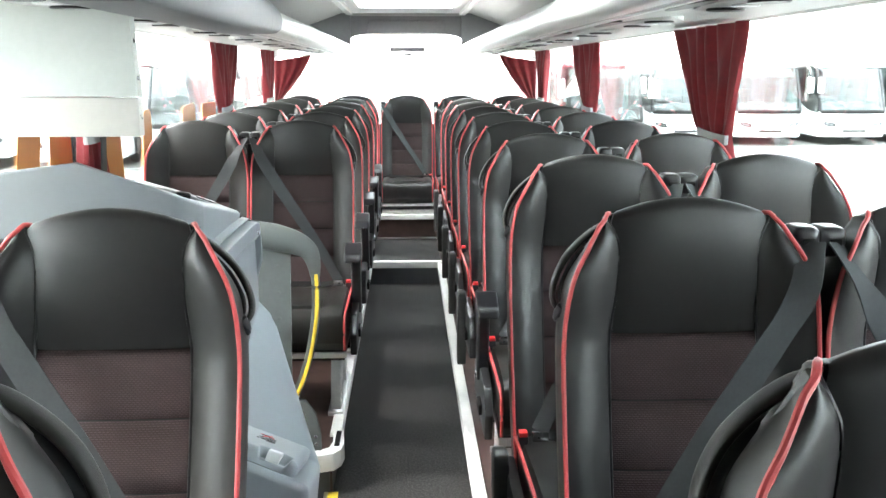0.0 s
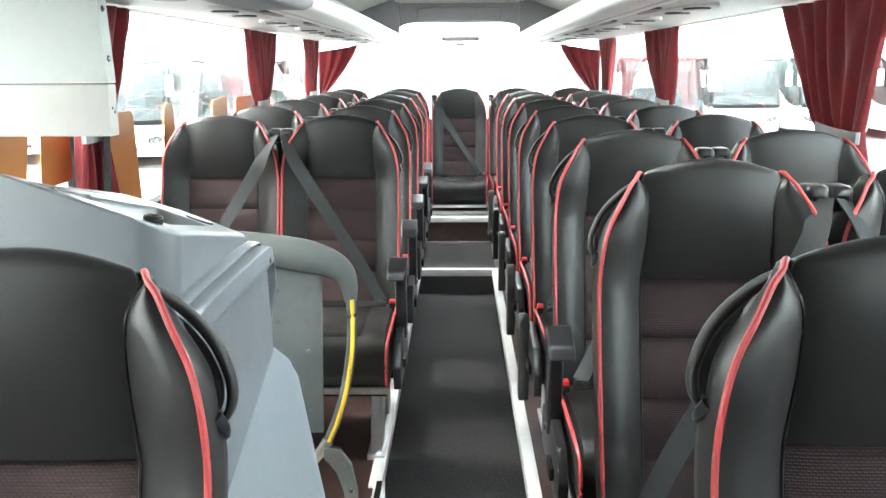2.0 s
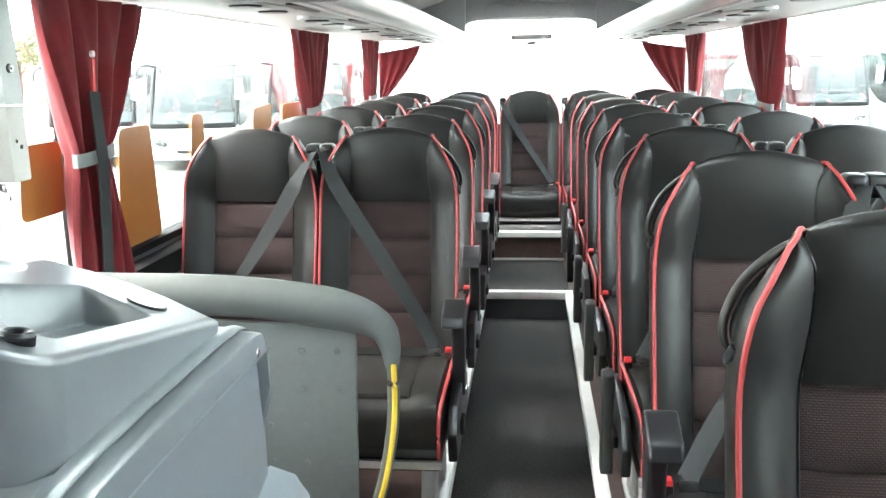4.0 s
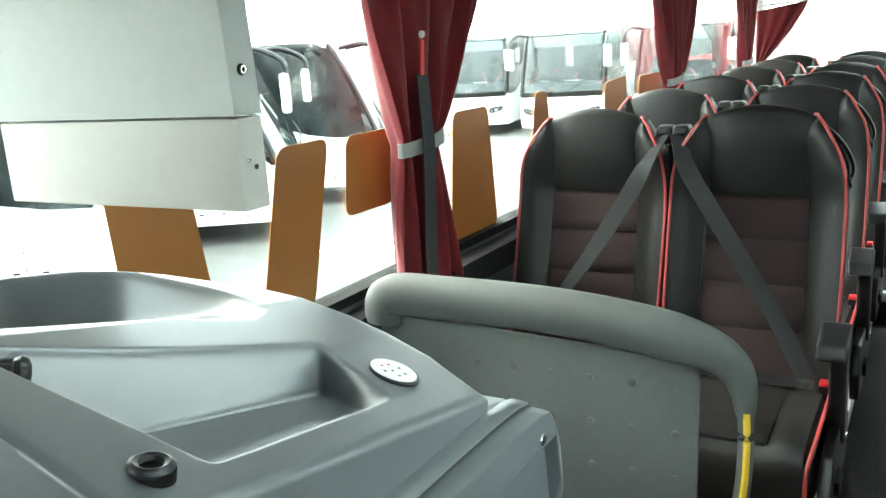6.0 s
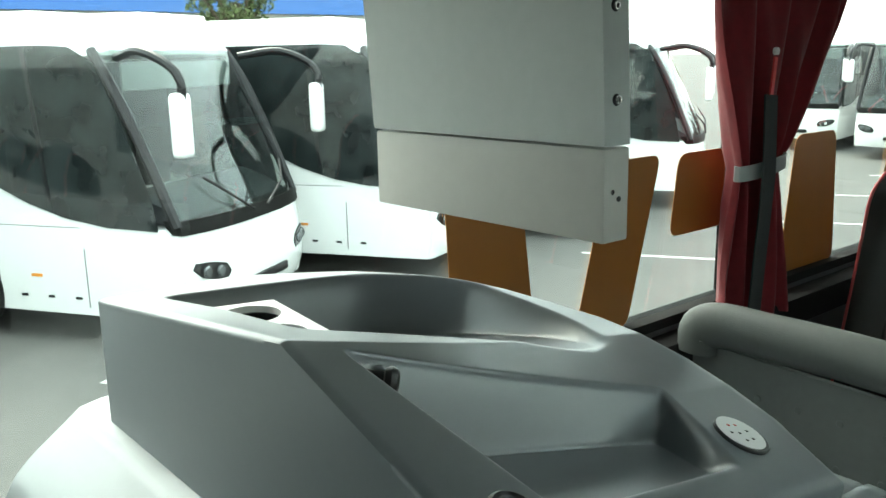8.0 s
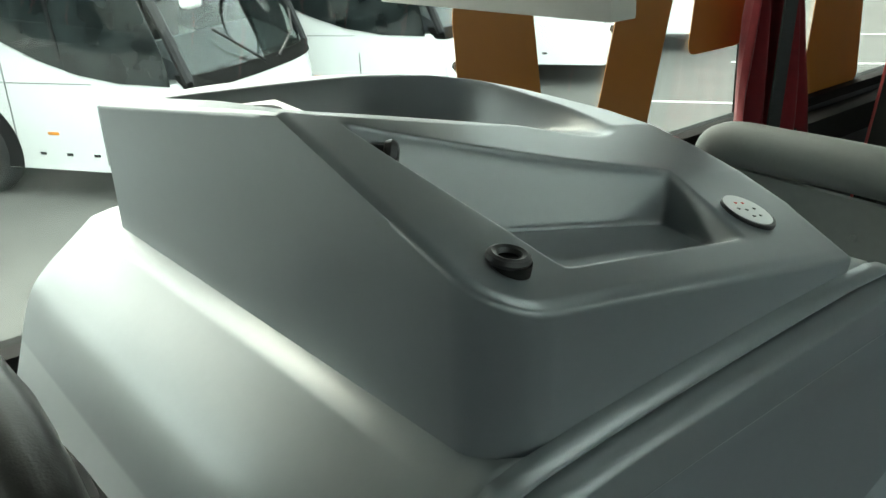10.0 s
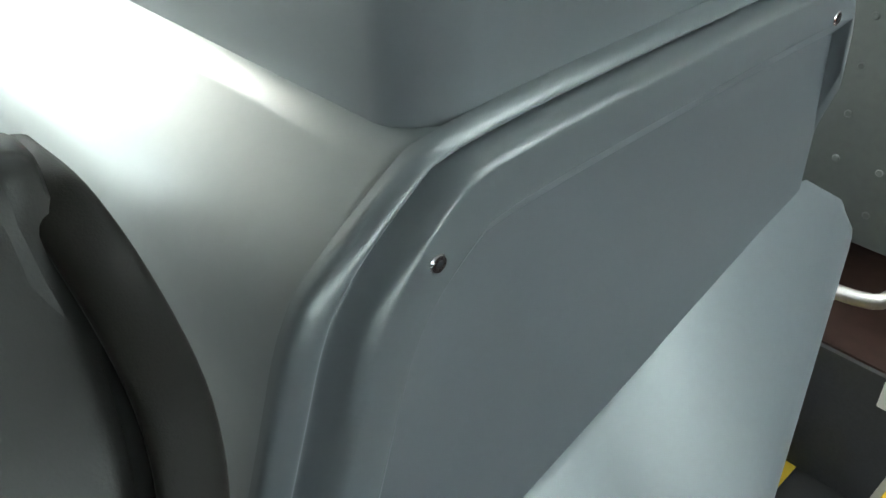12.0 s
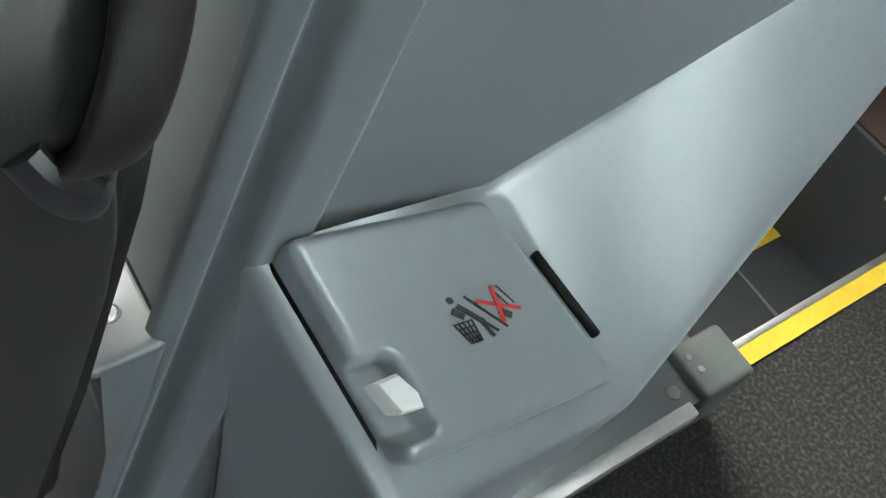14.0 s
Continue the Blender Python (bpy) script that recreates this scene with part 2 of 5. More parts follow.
def smooth_curve(pts, steps=6):
    """Points of a smooth curve through the given ones."""
    p = [Vector(q) for q in pts]
    p = [2 * p[0] - p[1]] + p + [2 * p[-1] - p[-2]]
    out = []
    for i in range(1, len(p) - 2):
        for s in range(steps):
            t = s / steps
            out.append(0.5 * (2 * p[i] + (p[i + 1] - p[i - 1]) * t + (2 * p[i - 1] - 5 * p[i] + 4 * p[i + 1] - p[i + 2]) * t * t + (3 * p[i] - p[i - 1] - 3 * p[i + 1] + p[i + 2]) * t ** 3))
    return out + [p[-2]]


def curve_at(x, table):
    return float(np.interp(x, [a for a, _ in table], [b for _, b in table]))


def soft_at(x, table):
    """Like curve_at, but with a smooth curve through the table."""
    xs, ys = [a for a, _ in table], [b for _, b in table]
    if x <= xs[0] or x >= xs[-1]:
        return ys[0] if x <= xs[0] else ys[-1]
    n = len(xs)
    i = max(k for k in range(n - 1) if xs[k] <= x)
    slope = lambda k: (ys[min(k + 1, n - 1)] - ys[max(k - 1, 0)]) / (xs[min(k + 1, n - 1)] - xs[max(k - 1, 0)])
    h = xs[i + 1] - xs[i]
    t = (x - xs[i]) / h
    return ys[i] * (1 + 2 * t) * (1 - t) ** 2 + h * slope(i) * t * (1 - t) ** 2 + ys[i + 1] * t * t * (3 - 2 * t) + h * slope(i + 1) * t * t * (t - 1)


# ---- the coach: floor, walls, windows, roof ----
def slab(name, lo, hi, mat, label, category, bevel=0.0):
    return tagged(part(name, box(lo, hi, bevel), mat), label, category, kind="structure")


AW = 0.253                                 # half of the sunken aisle
PL = 0.15                                  # height of the seat platforms above the aisle
slab("floor", (-0.253, FRONT, -0.06), (AW, 5.42, 0.0), CARPET, "dark speckled carpet in the sunken coach aisle", "aisle floor")
slab("floor_right", (AW, FRONT, -0.06), (WR + 0.05, REAR, PL), WOODF, "brown wood-look platform floor under the right seats", "platform floor")
slab("floor_left_rear", (WL - 0.05, 2.33, -0.06), (-AW, REAR, PL), WOODF, "brown wood-look platform floor behind the door well", "platform floor")
slab("floor_left_front", (WL - 0.05, FRONT, -0.06), (-AW, 1.6, PL), WOODF, "brown wood-look platform floor ahead of the door well", "platform floor")
slab("landing", (-AW, 5.424, -0.06), (AW, 6.25, PL + 0.012), CARPET, "dark carpeted landing at the end of the aisle", "landing")
slab("rear_step_riser", (-AW, 6.25, -0.06), (AW, 6.34, 0.345), WOODF, "brown wooden riser of the rear step", "step riser")
slab("rear_step", (-AW, 6.34, -0.06), (AW, REAR, 0.352), WOODF, "rear step below the back row", "rear step")
slab("aisle_end_riser", (-AW + 0.002, 5.405, 0.001), (AW - 0.002, 5.422, PL - 0.002), WALLD, "dark riser at the end of the aisle", "step riser")


def trim_bar(name, lo, hi, mat=TRIM, label="white metal edge trim along the aisle", bevel=0.004):
    return tagged(part(name, box(lo, hi, bevel), mat), label, "edge trim", kind="structure")


trim_bar("trim_right", (AW - 0.022, FRONT, PL - 0.045), (AW + 0.02, 5.42, PL + 0.008))
trim_bar("trim_left_rear", (-AW - 0.02, 2.47, PL - 0.045), (-AW + 0.022, 5.42, PL + 0.008))
trim_bar("trim_aisle_end", (-AW - 0.02, 5.395, PL - 0.03), (AW + 0.02, 5.44, PL + 0.016))
trim_bar("trim_rear_step", (-AW, 6.232, PL + 0.014), (AW, 6.25, PL + 0.03), ALU)
trim_bar("trim_rear_step_nose", (-AW, 6.225, 0.325), (AW, 6.30, 0.362))
trim_bar("trim_rear_seat", (-AW, 6.36, 0.353), (AW, 6.40, 0.385), ALU)
for n, x in (("bolt_head", -0.17), ("bolt_head", 0.17)):
    tagged(part(n, disc((x, 5.33, 0.0), (0, 0, 1), 0.008, 0.003, 10), CHROME), "small steel bolt head in the carpet", "bolt", group="carpet bolts")

# rounded front corner of the rear left platform, with its rubber insert
corner = [(-0.36, 2.285), (-0.29, 2.285), (-0.245, 2.30), (-0.22, 2.335), (-0.212, 2.39), (-0.222, 2.5), (-0.262, 2.5), (-0.25, 2.40), (-0.26, 2.35), (-0.29, 2.33), (-0.36, 2.33)]
tagged(part("trim_corner", prism(corner, 2, 0.095, PL + 0.012, 0.004), TRIM), "rounded white metal corner of the platform edge", "edge trim", kind="structure")
tagged(part("trim_corner_insert", box((-0.247, 2.36, PL + 0.012), (-0.228, 2.49, PL + 0.016), 0.002), RUBBER), "black rubber insert in the corner trim", "edge trim", kind="structure")

# door well with three treads
well = (1.6, 2.33)
for i, (x0, x1, z) in enumerate(((-0.52, -0.26, -0.21), (-0.80, -0.52, -0.42), (WL - 0.05, -0.80, -0.62))):
    slab("door_step", (x0, well[0], -0.85), (x1, well[1], z), STEPF, "dark rubber tread of the door steps", "step")
    tagged(part("step_joint", box((x0 + 0.02, 2.145, z), (x1 - 0.02, 2.152, z + 0.003)), WALLG), "pale joint strip in the step covering", "step joint", kind="structure")
    if i:
        tagged(part("step_nosing", box((x1 - 0.004, well[0], z + 0.2102), (x1 + 0.045, well[1] - 0.015, z + 0.2135)), YELLOW), "worn yellow nosing tape on a door step", "step nosing", kind="structure")
tagged(part("step_nosing", box((-0.268, 1.70, 0.001), (-0.232, 2.32, 0.005)), YELLOW), "worn yellow nosing tape on the aisle edge", "step nosing", kind="structure")
trim_bar("trim_door_well", (-0.283, 1.70, -0.03), (-0.268, 2.32, 0.007), ALU, "aluminium edge strip at the door well")
slab("door_well_wall", (WL - 0.05, 2.316, -0.85), (-0.262, 2.328, PL - 0.004), WALLD, "dark side wall of the door well", "well wall")
slab("door_well_wall_front", (WL - 0.05, 1.585, -0.85), (-AW, 1.60, -0.06), WALLD, "dark side wall of the door well", "well wall")

# side walls below the windows, ledges, headers and posts
SILL, HEAD = 0.93, 1.66
for side, x0, x1, nm in ((-1, WL - 0.06, WL, "left"), (1, WR, WR + 0.06, "right")):
    if side < 0:
        slab("wall_left_front", (x0, FRONT, -0.9), (x1, 1.45, SILL), WALLD, "dark grey lined side wall below the windows", "side wall")
        slab("wall_left_rear", (x0, 2.33, -0.9), (x1, REAR, SILL), WALLD, "dark grey lined side wall below the windows", "side wall")
        slab("wall_left_door", (x0, 1.45, -0.9), (x1, 2.33, SILL), WALLD, "dark door leaf below the window", "door leaf")
    else:
        slab("wall_right", (x0, FRONT, -0.9), (x1, REAR, SILL), WALLD, "dark grey lined side wall below the windows", "side wall")
    slab("header_" + nm, (x0, FRONT, HEAD), (x1, REAR, 2.06), RACK, "pale lining above the side windows", "header")
    tagged(part("window_ledge_" + nm, box((x1 - 0.012 if side < 0 else x0 - 0.06, FRONT, SILL - 0.09), (x1 + 0.06 if side < 0 else x0 + 0.012, REAR, SILL - 0.015), 0.015), RUBBER), "dark grey ledge under the side windows", "window ledge", kind="structure")
    tagged(part("window_gasket_" + nm, box((x0 + 0.004, FRONT, SILL), (x1 + 0.006 if side < 0 else x1 - 0.004, REAR, SILL + 0.022)), RUBBER), "black rubber gasket under the glass", "gasket", kind="structure")
    posts = (-2.3, -0.2, 2.63, 5.15, 7.05) if side < 0 else (-2.3, 0.25, 2.72, 5.07, 7.05)
    for i, y in enumerate(posts):
        tagged(part("window_post", box((x0, y - 0.018, SILL), (x1, y + 0.018, HEAD), 0.004), RUBBER), "dark window post", "window post", kind="structure")
    ends = [FRONT, *posts, REAR]
    for i, (a, b) in enumerate(zip(ends, ends[1:])):
        lo, hi = a + (0.018 if i else 0), b - (0.018 if i < len(posts) else 0)
        xm = (x0 + x1) / 2
        if hi < (0.3 if side < 0 else -1.0):                       # unseen panels close these bays to keep front light out
            slab("bay_blocker_" + nm, (x0, lo, SILL), (x1, hi, HEAD), WALLD, "unseen dark panel closing a window bay to block light", "side wall")
            continue
        w = tagged(part("window_" + str(i + 1 + (0 if side < 0 else 6)), box((xm - 0.004, lo, SILL), (xm + 0.004, hi, HEAD)), GLASS), "clear side window of the coach", "window", kind="structure")
        w.visible_shadow = False

# rear end
tagged(part("wall_rear", box((WL - 0.06, REAR, -0.9), (WR + 0.06, REAR + 0.06, 1.02)), WALLD), "dark lining below the rear window", "rear wall", kind="structure")
tagged(part("wall_rear_top", box((WL - 0.06, REAR, 1.80), (WR + 0.06, REAR + 0.06, 2.06)), RACK), "pale lining above the rear window", "rear wall", kind="structure")
for x0, x1 in ((WL - 0.06, WL + 0.05), (WR - 0.05, WR + 0.06)):
    tagged(part("rear_corner_post", box((x0, REAR - 0.06, 1.02), (x1, REAR + 0.06, 1.80), 0.01), TRIM), "pale corner post beside the rear window", "corner post", kind="structure")
rw = tagged(part("window_rear", box((WL + 0.05, REAR + 0.02, 1.02), (WR - 0.05, REAR + 0.03, 1.80)), GLASS), "large rear window, washed out by daylight", "window", kind="structure")
rw.visible_shadow = False
sign = thing("exit_sign", (0, 0, 0), "grey strip sign on the rear window reading emergency exit", "sign")
part("plate", box((-0.125, REAR - 0.004, 1.652), (0.185, REAR + 0.018, 1.690), 0.002), RACKD, sign)
letters = bpy.data.curves.new("lettering", "FONT")
letters.body, letters.size, letters.extrude, letters.align_x, letters.align_y = "EMERGENCY EXIT", 0.027, 0.0004, "CENTER", "CENTER"
letters.space_character = 1.2
letters.materials.append(WHITEP)
text = new("lettering", letters)
text.matrix_basis = pose(0.03, REAR - 0.0045, 1.671, 90, 0, 0)
text.parent = sign
part("window_latch", box((-0.005, REAR - 0.012, 1.615), (0.065, REAR + 0.018, 1.638), 0.003), RACKD, sign)

# domed lining over the rear window
dome = []
for k in range(9):
    a = math.pi * k / 8
    xx = CX - 0.47 * math.cos(a)
    dome.append((xx, 1.77 + 0.035 * math.sin(a)))
outline = [(CX - 0.47, 1.94)] + [(CX - 0.47, 1.75)] + dome[1:-1] + [(CX + 0.47, 1.75)] + [(CX + 0.47, 1.94)]
tagged(part("rear_dome", prism(outline, 1, 6.98, 7.04, 0.006), RACKD), "grey moulded lining above the rear window", "rear lining", kind="structure")
ridge = smooth_curve([(CX - 0.33, 6.972, 1.80), (CX - 0.32, 6.972, 1.88), (CX - 0.26, 6.972, 1.905), (CX + 0.26, 6.972, 1.905), (CX + 0.32, 6.972, 1.88), (CX + 0.33, 6.972, 1.80)])
tagged(part("rear_dome_ridge", tube(ridge, 0.008, 6), RACKD), "raised ridge on the rear lining", "rear lining", kind="structure")

# front end behind the camera: unseen wall added to block windscreen light
tagged(part("wall_front", box((WL - 0.06, FRONT - 0.06, -0.9), (WR + 0.06, FRONT, 1.85)), WALLD), "unseen dark end wall that keeps windscreen light out", "front wall", kind="structure")
tagged(part("wall_front_top", box((WL - 0.06, FRONT - 0.06, 1.85), (WR + 0.06, FRONT, 2.06)), RACK), "pale lining above the unseen end wall", "front wall", kind="structure")

# roof and ceiling, with an opening hatch near the rear
hx0, hx1, hy0, hy1 = CX - 0.36, CX + 0.36, 5.0, 6.4
fy0, fy1 = 1.4, 2.1                      # unseen second hatch, added to let light in from above
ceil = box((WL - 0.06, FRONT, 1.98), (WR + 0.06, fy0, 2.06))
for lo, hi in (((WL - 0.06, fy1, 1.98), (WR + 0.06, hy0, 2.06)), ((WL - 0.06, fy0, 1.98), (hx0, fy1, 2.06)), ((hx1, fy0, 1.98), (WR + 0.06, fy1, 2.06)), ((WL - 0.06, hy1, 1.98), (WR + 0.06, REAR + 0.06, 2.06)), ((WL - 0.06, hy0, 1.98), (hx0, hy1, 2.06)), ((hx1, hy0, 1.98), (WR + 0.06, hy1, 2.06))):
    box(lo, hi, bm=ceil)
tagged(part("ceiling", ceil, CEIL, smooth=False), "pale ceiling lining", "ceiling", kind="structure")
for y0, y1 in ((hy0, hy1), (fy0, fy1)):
    hatch = tagged(part("roof_hatch", box((hx0, y0, 2.03), (hx1, y1, 2.04)), GLASS), "bright roof hatch glazing, the front one added for light", "roof hatch", kind="structure")
    hatch.visible_shadow = y0 < 3          # the added front one blocks the sun and passes sky light
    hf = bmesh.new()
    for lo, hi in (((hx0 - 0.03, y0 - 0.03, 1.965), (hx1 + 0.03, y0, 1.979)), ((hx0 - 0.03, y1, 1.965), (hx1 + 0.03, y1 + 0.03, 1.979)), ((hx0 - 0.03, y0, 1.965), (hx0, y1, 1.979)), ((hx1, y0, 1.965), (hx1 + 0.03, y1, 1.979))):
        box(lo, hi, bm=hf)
    tagged(part("roof_hatch_frame", hf, RACKW), "white frame round a roof hatch, the front one added", "roof hatch", kind="structure")


# ---- luggage racks ----
def rack(side, y0, y1):
    """A luggage rack along one side: underside, rounded white nose, tray and back."""
    s = side
    wall = WL + 0.002 if s < 0 else WR - 0.002
    inner = CX + s * 0.46
    label = "grey luggage rack with a rounded white edge above the windows"
    t = thing("luggage_rack", (0, 0, 0), label, "luggage rack", group="luggage racks")
    under = [(wall, 1.662), (CX + s * 0.98, 1.652), (CX + s * 0.62, 1.628), (CX + s * 0.53, 1.625), (CX + s * 0.53, 1.643), (CX + s * 0.98, 1.672), (wall, 1.69)]
    part("underside", prism(under, 1, y0, y1), RACK, t)
    nose = []
    for k in range(9):
        a = math.pi * (-0.5 + k / 8)
        nose.append((inner - s * (0.035 * math.cos(a) - 0.03), 1.665 + 0.045 * math.sin(a)))
    nose = [(CX + s * 0.53, 1.622)] + nose + [(CX + s * 0.53, 1.712)]
    part("edge", prism(nose, 1, y0 + 0.001, y1 - 0.001), RACKW, t, "glossy white rounded rack edge")
    part("edge_groove", box((min(CX + s * 0.56, CX + s * 0.575), y0, 1.622), (max(CX + s * 0.56, CX + s * 0.575), y1, 1.629)), WHITEP, t)
    part("tray", prism([(CX + s * 0.53, 1.70), (wall, 1.74), (wall, 1.715), (CX + s * 0.53, 1.68)], 1, y0, y1), RACKD, t)
    part("back", prism([(wall, 1.74), (wall - s * 0.02, 1.74), (CX + s * 0.50, 1.975), (CX + s * 0.53, 1.978), (wall, 1.978)], 1, y0, y1), RACK, t)
    part("ceiling_rail", box((min(CX + s * 0.45, CX + s * 0.50), y0, 1.945), (max(CX + s * 0.45, CX + s * 0.50), y1, 1.978), 0.008), RACKW, t)
    endw = [(CX + s * 0.47, 1.64), (CX + s * 0.97, 1.66), (CX + s * 0.97, 1.96), (CX + s * 0.47, 1.96)]
    part("end_wall", prism(endw, 1, y1 - 0.01, y1 + 0.04, 0.006), RACKD, t, "dark grey rack end wall")
    for f in np.arange(y0 + 0.45, y1 - 0.3, 0.757):
        u = part("service_unit", prism([(CX + s * 0.72 + 0.115 * math.cos(q) * 0.7, f + 0.23 * math.sin(q)) for q in np.linspace(0, 2 * math.pi, 20, endpoint=False)], 2, 1.626, 1.65, 0.004), RACK, t, "oval unit with vents and reading lamps")
        for dy in (-0.12, 0.12):
            o = part("air_vent", disc((CX + s * 0.72, f + dy, 1.627), (0, 0, -1), 0.042, 0.006, 16, bevel=0.002), BLACK, u, "dark round air nozzle")
        part("reading_lamp", disc((CX + s * 0.72, f, 1.627), (0, 0, -1), 0.03, 0.005, 16, bevel=0.002), WHITEP, u)
        part("vent_slot", prism([(CX + s * 0.60 + 0.022 * math.cos(q), f + 0.16 * math.sin(q)) for q in np.linspace(0, 2 * math.pi, 16, endpoint=False)], 2, 1.622, 1.632), BLACK, u)
    return t


rack(1, FRONT, 6.95)
rack(-1, FRONT, 6.95)

# closed dark cover on the left rack, ending with a rounded tip
cov = []
for y, d in ((0.9, 0.1), (1.35, 0.1), (2.0, 0.1), (2.25, 0.095), (2.42, 0.08), (2.52, 0.055), (2.57, 0.02)):
    cov.append([(CX - 0.40 - 0.03 + 0.02 * math.cos(q) * d / 0.1, y, 1.655 + d * 0.55 * math.sin(q)) for q in np.linspace(-math.pi / 2, math.pi / 2, 9)] + [(CX - 0.56, y, 1.655 + d * 0.55), (CX - 0.56, y, 1.655 - d * 0.55)])
rack_cover = thing("rack_cover", (0, 0, 0), "dark grey rounded cover on the luggage rack", "rack cover")
part("shell", loft(cov[:4]), RACKD, rack_cover)
part("end_tip", loft([[(x, y + 0.002, z) for x, y, z in ring] for ring in cov[3:]]), RACKD, rack_cover)


# ---- curtains ----
def curtain(side, y_top, y_tie, y_low, z_low, grp, spread_low=0.16):
    """A gathered curtain on a side window, held by a tieback; the three pairs give its width at the top, the tie and the hem."""
    x = WL + 0.045 if side < 0 else WR - 0.045
    t = thing("curtain", (0, 0, 0), "dark red velvet curtain gathered in a grey tieback", "curtain", group=grp)
    rings = []
    z_tie = 1.262
    zs = list(np.linspace(1.65, z_tie, 12)) + list(np.linspace(z_tie - 0.03, z_low, 8))
    n = 72
    for z in zs:
        if z >= z_tie:
            f = ((z - z_tie) / (1.65 - z_tie)) ** 0.75
            a, b = (y_tie[k] + (y_top[k] - y_tie[k]) * f for k in (0, 1))
        else:
            f = ((z_tie - z) / (z_tie - z_low)) ** 0.7
            a, b = (y_tie[k] + (y_low[k] - y_tie[k]) * f for k in (0, 1))
        wide = b - a
        front, back = [], []
        for k in range(n):
            u = k / (n - 1)
            amp = 0.016 if wide > 0.2 else 0.013
            wave = amp * math.sin(u * 2 * math.pi * 5 + 1.9 * math.sin(4.3 * u + side + y_top[0]) + 0.8 * math.sin(5 * z)) + 0.006 * math.sin(u * 47 + z * 13 + y_top[1])
            front.append((x - side * (0.012 + wave), a + wide * u, z))
            back.append((x - side * (wave - 0.004), a + wide * u, z))
        rings.append(front + back[::-1])
    part("cloth", loft(rings), CURTAIN, t, angle=70)
    mid, w = (y_tie[0] + y_tie[1]) / 2, (y_tie[1] - y_tie[0]) / 2 + 0.012
    loop = [(x - side * (0.02 + 0.022 * math.cos(q)), mid + w * math.sin(q), z_tie + 0.008 * math.sin(q)) for q in np.linspace(-2.0, 2.0, 14)]
    part("tieback", ribbon(loop, 0.033, 0.005, (0, 0, 1)), TIE, t, "grey tieback band")
    return t


curtain(-1, (2.40, 2.96), (2.50, 2.67), (2.45, 2.75), 0.90, "left curtains")
curtain(-1, (4.56, 5.30), (4.78, 4.98), (4.74, 5.02), 0.98, "left curtains")
curtain(-1, (6.38, 6.95), (6.5, 6.72), (6.5, 6.72), 1.0, "left curtains")
curtain(1, (2.30, 3.03), (2.40, 2.66), (2.36, 2.62), 1.0, "right curtains")
curtain(1, (4.55, 5.38), (4.64, 4.86), (4.62, 4.84), 1.0, "right curtains")
curtain(1, (6.40, 6.98), (6.52, 6.72), (6.52, 6.72), 1.0, "right curtains")
belt = thing("loose_strap", (0, 0, 0), "grey strap hanging in front of the red curtain", "strap")
part("webbing", ribbon([(WL + 0.085, 2.575, 1.42), (WL + 0.100, 2.56, 1.25), (WL + 0.09, 2.545, 0.90)], 0.05, 0.004, (0, 1, 0)), STRAP, belt)
part("anchor_pin", ribbon([(WL + 0.085, 2.585, 1.50), (WL + 0.085, 2.575, 1.42)], 0.012, 0.004, (0, 1, 0)), RED, belt)
part("button", disc((WL + 0.08, 2.587, 1.512), (1, 0, 0), 0.008, 0.008, 10), WHITEP, belt)
for s, x_in, x_out in ((1, 0.83, 1.11), (-1, -0.80, -1.08)):
    t = thing("rear_curtain", (0, 0, 0), "dark red curtain swept aside at the rear window", "curtain", group="rear curtains")
    rings = []
    for k in range(8):
        f = k / 7
        z = 1.62 - 0.42 * f
        a = x_in + (x_out - s * 0.0 - x_in) * (f ** 1.3) + s * 0.02 * f
        b = x_out + s * 0.045
        fr, bk = [], []
        for j in range(20):
            u = j / 19
            wv = 0.012 * math.sin(u * 22)
            fr.append((a + (b - a) * u, 7.10 - wv, z - 0.05 * u * (1 - f)))
            bk.append((a + (b - a) * u, 7.112 - wv, z - 0.05 * u * (1 - f)))
        rings.append(fr + bk[::-1])
    part("cloth", loft(rings), CURTAIN, t, angle=70)
    part("rail", tube([(x_in - s * 0.04, 7.106, 1.625), (CX + s * 1.168, 7.106, 1.60)], 0.007, 8), TRIM, t)


# ---- coloured film cut-outs on the left windows ----
def film(poly, x=WL - 0.022):
    soft = []
    n = len(poly)
    for i in range(n):
        p, q, r = (Vector(poly[(i + k) % n]) for k in (-1, 0, 1))
        a, c = q + (p - q).normalized() * 0.03, q + (r - q).normalized() * 0.03
        soft += [tuple(a * (1 - f) ** 2 + q * 2 * f * (1 - f) + c * f * f) for f in (0, 0.25, 0.5, 0.75, 1)]
    b = prism(soft, 0, x, x + 0.0015)
    return tagged(part("window_film", b, DECAL, smooth=False), "orange-brown livery film stuck on the window glass", "window film", group="window films")


film([(1.735, 1.30), (1.915, 1.30), (1.96, 0.95), (1.755, 0.95)])
film([(2.165, 1.305), (2.335, 1.305), (2.235, 0.95), (2.065, 0.95)])
film([(2.40, 1.30), (2.58, 1.30), (2.58, 1.12), (2.375, 1.12)])
film([(2.90, 1.305), (3.11, 1.305), (3.14, 0.95), (2.85, 0.95)])
film([(3.46, 1.315), (3.56, 1.315), (3.60, 0.95), (3.38, 0.95)])
film([(4.15, 1.30), (4.42, 1.315), (4.40, 0.95), (4.10, 0.95)])
film([(4.6, 1.30), (4.95, 1.30), (4.95, 0.95), (4.55, 0.95)])


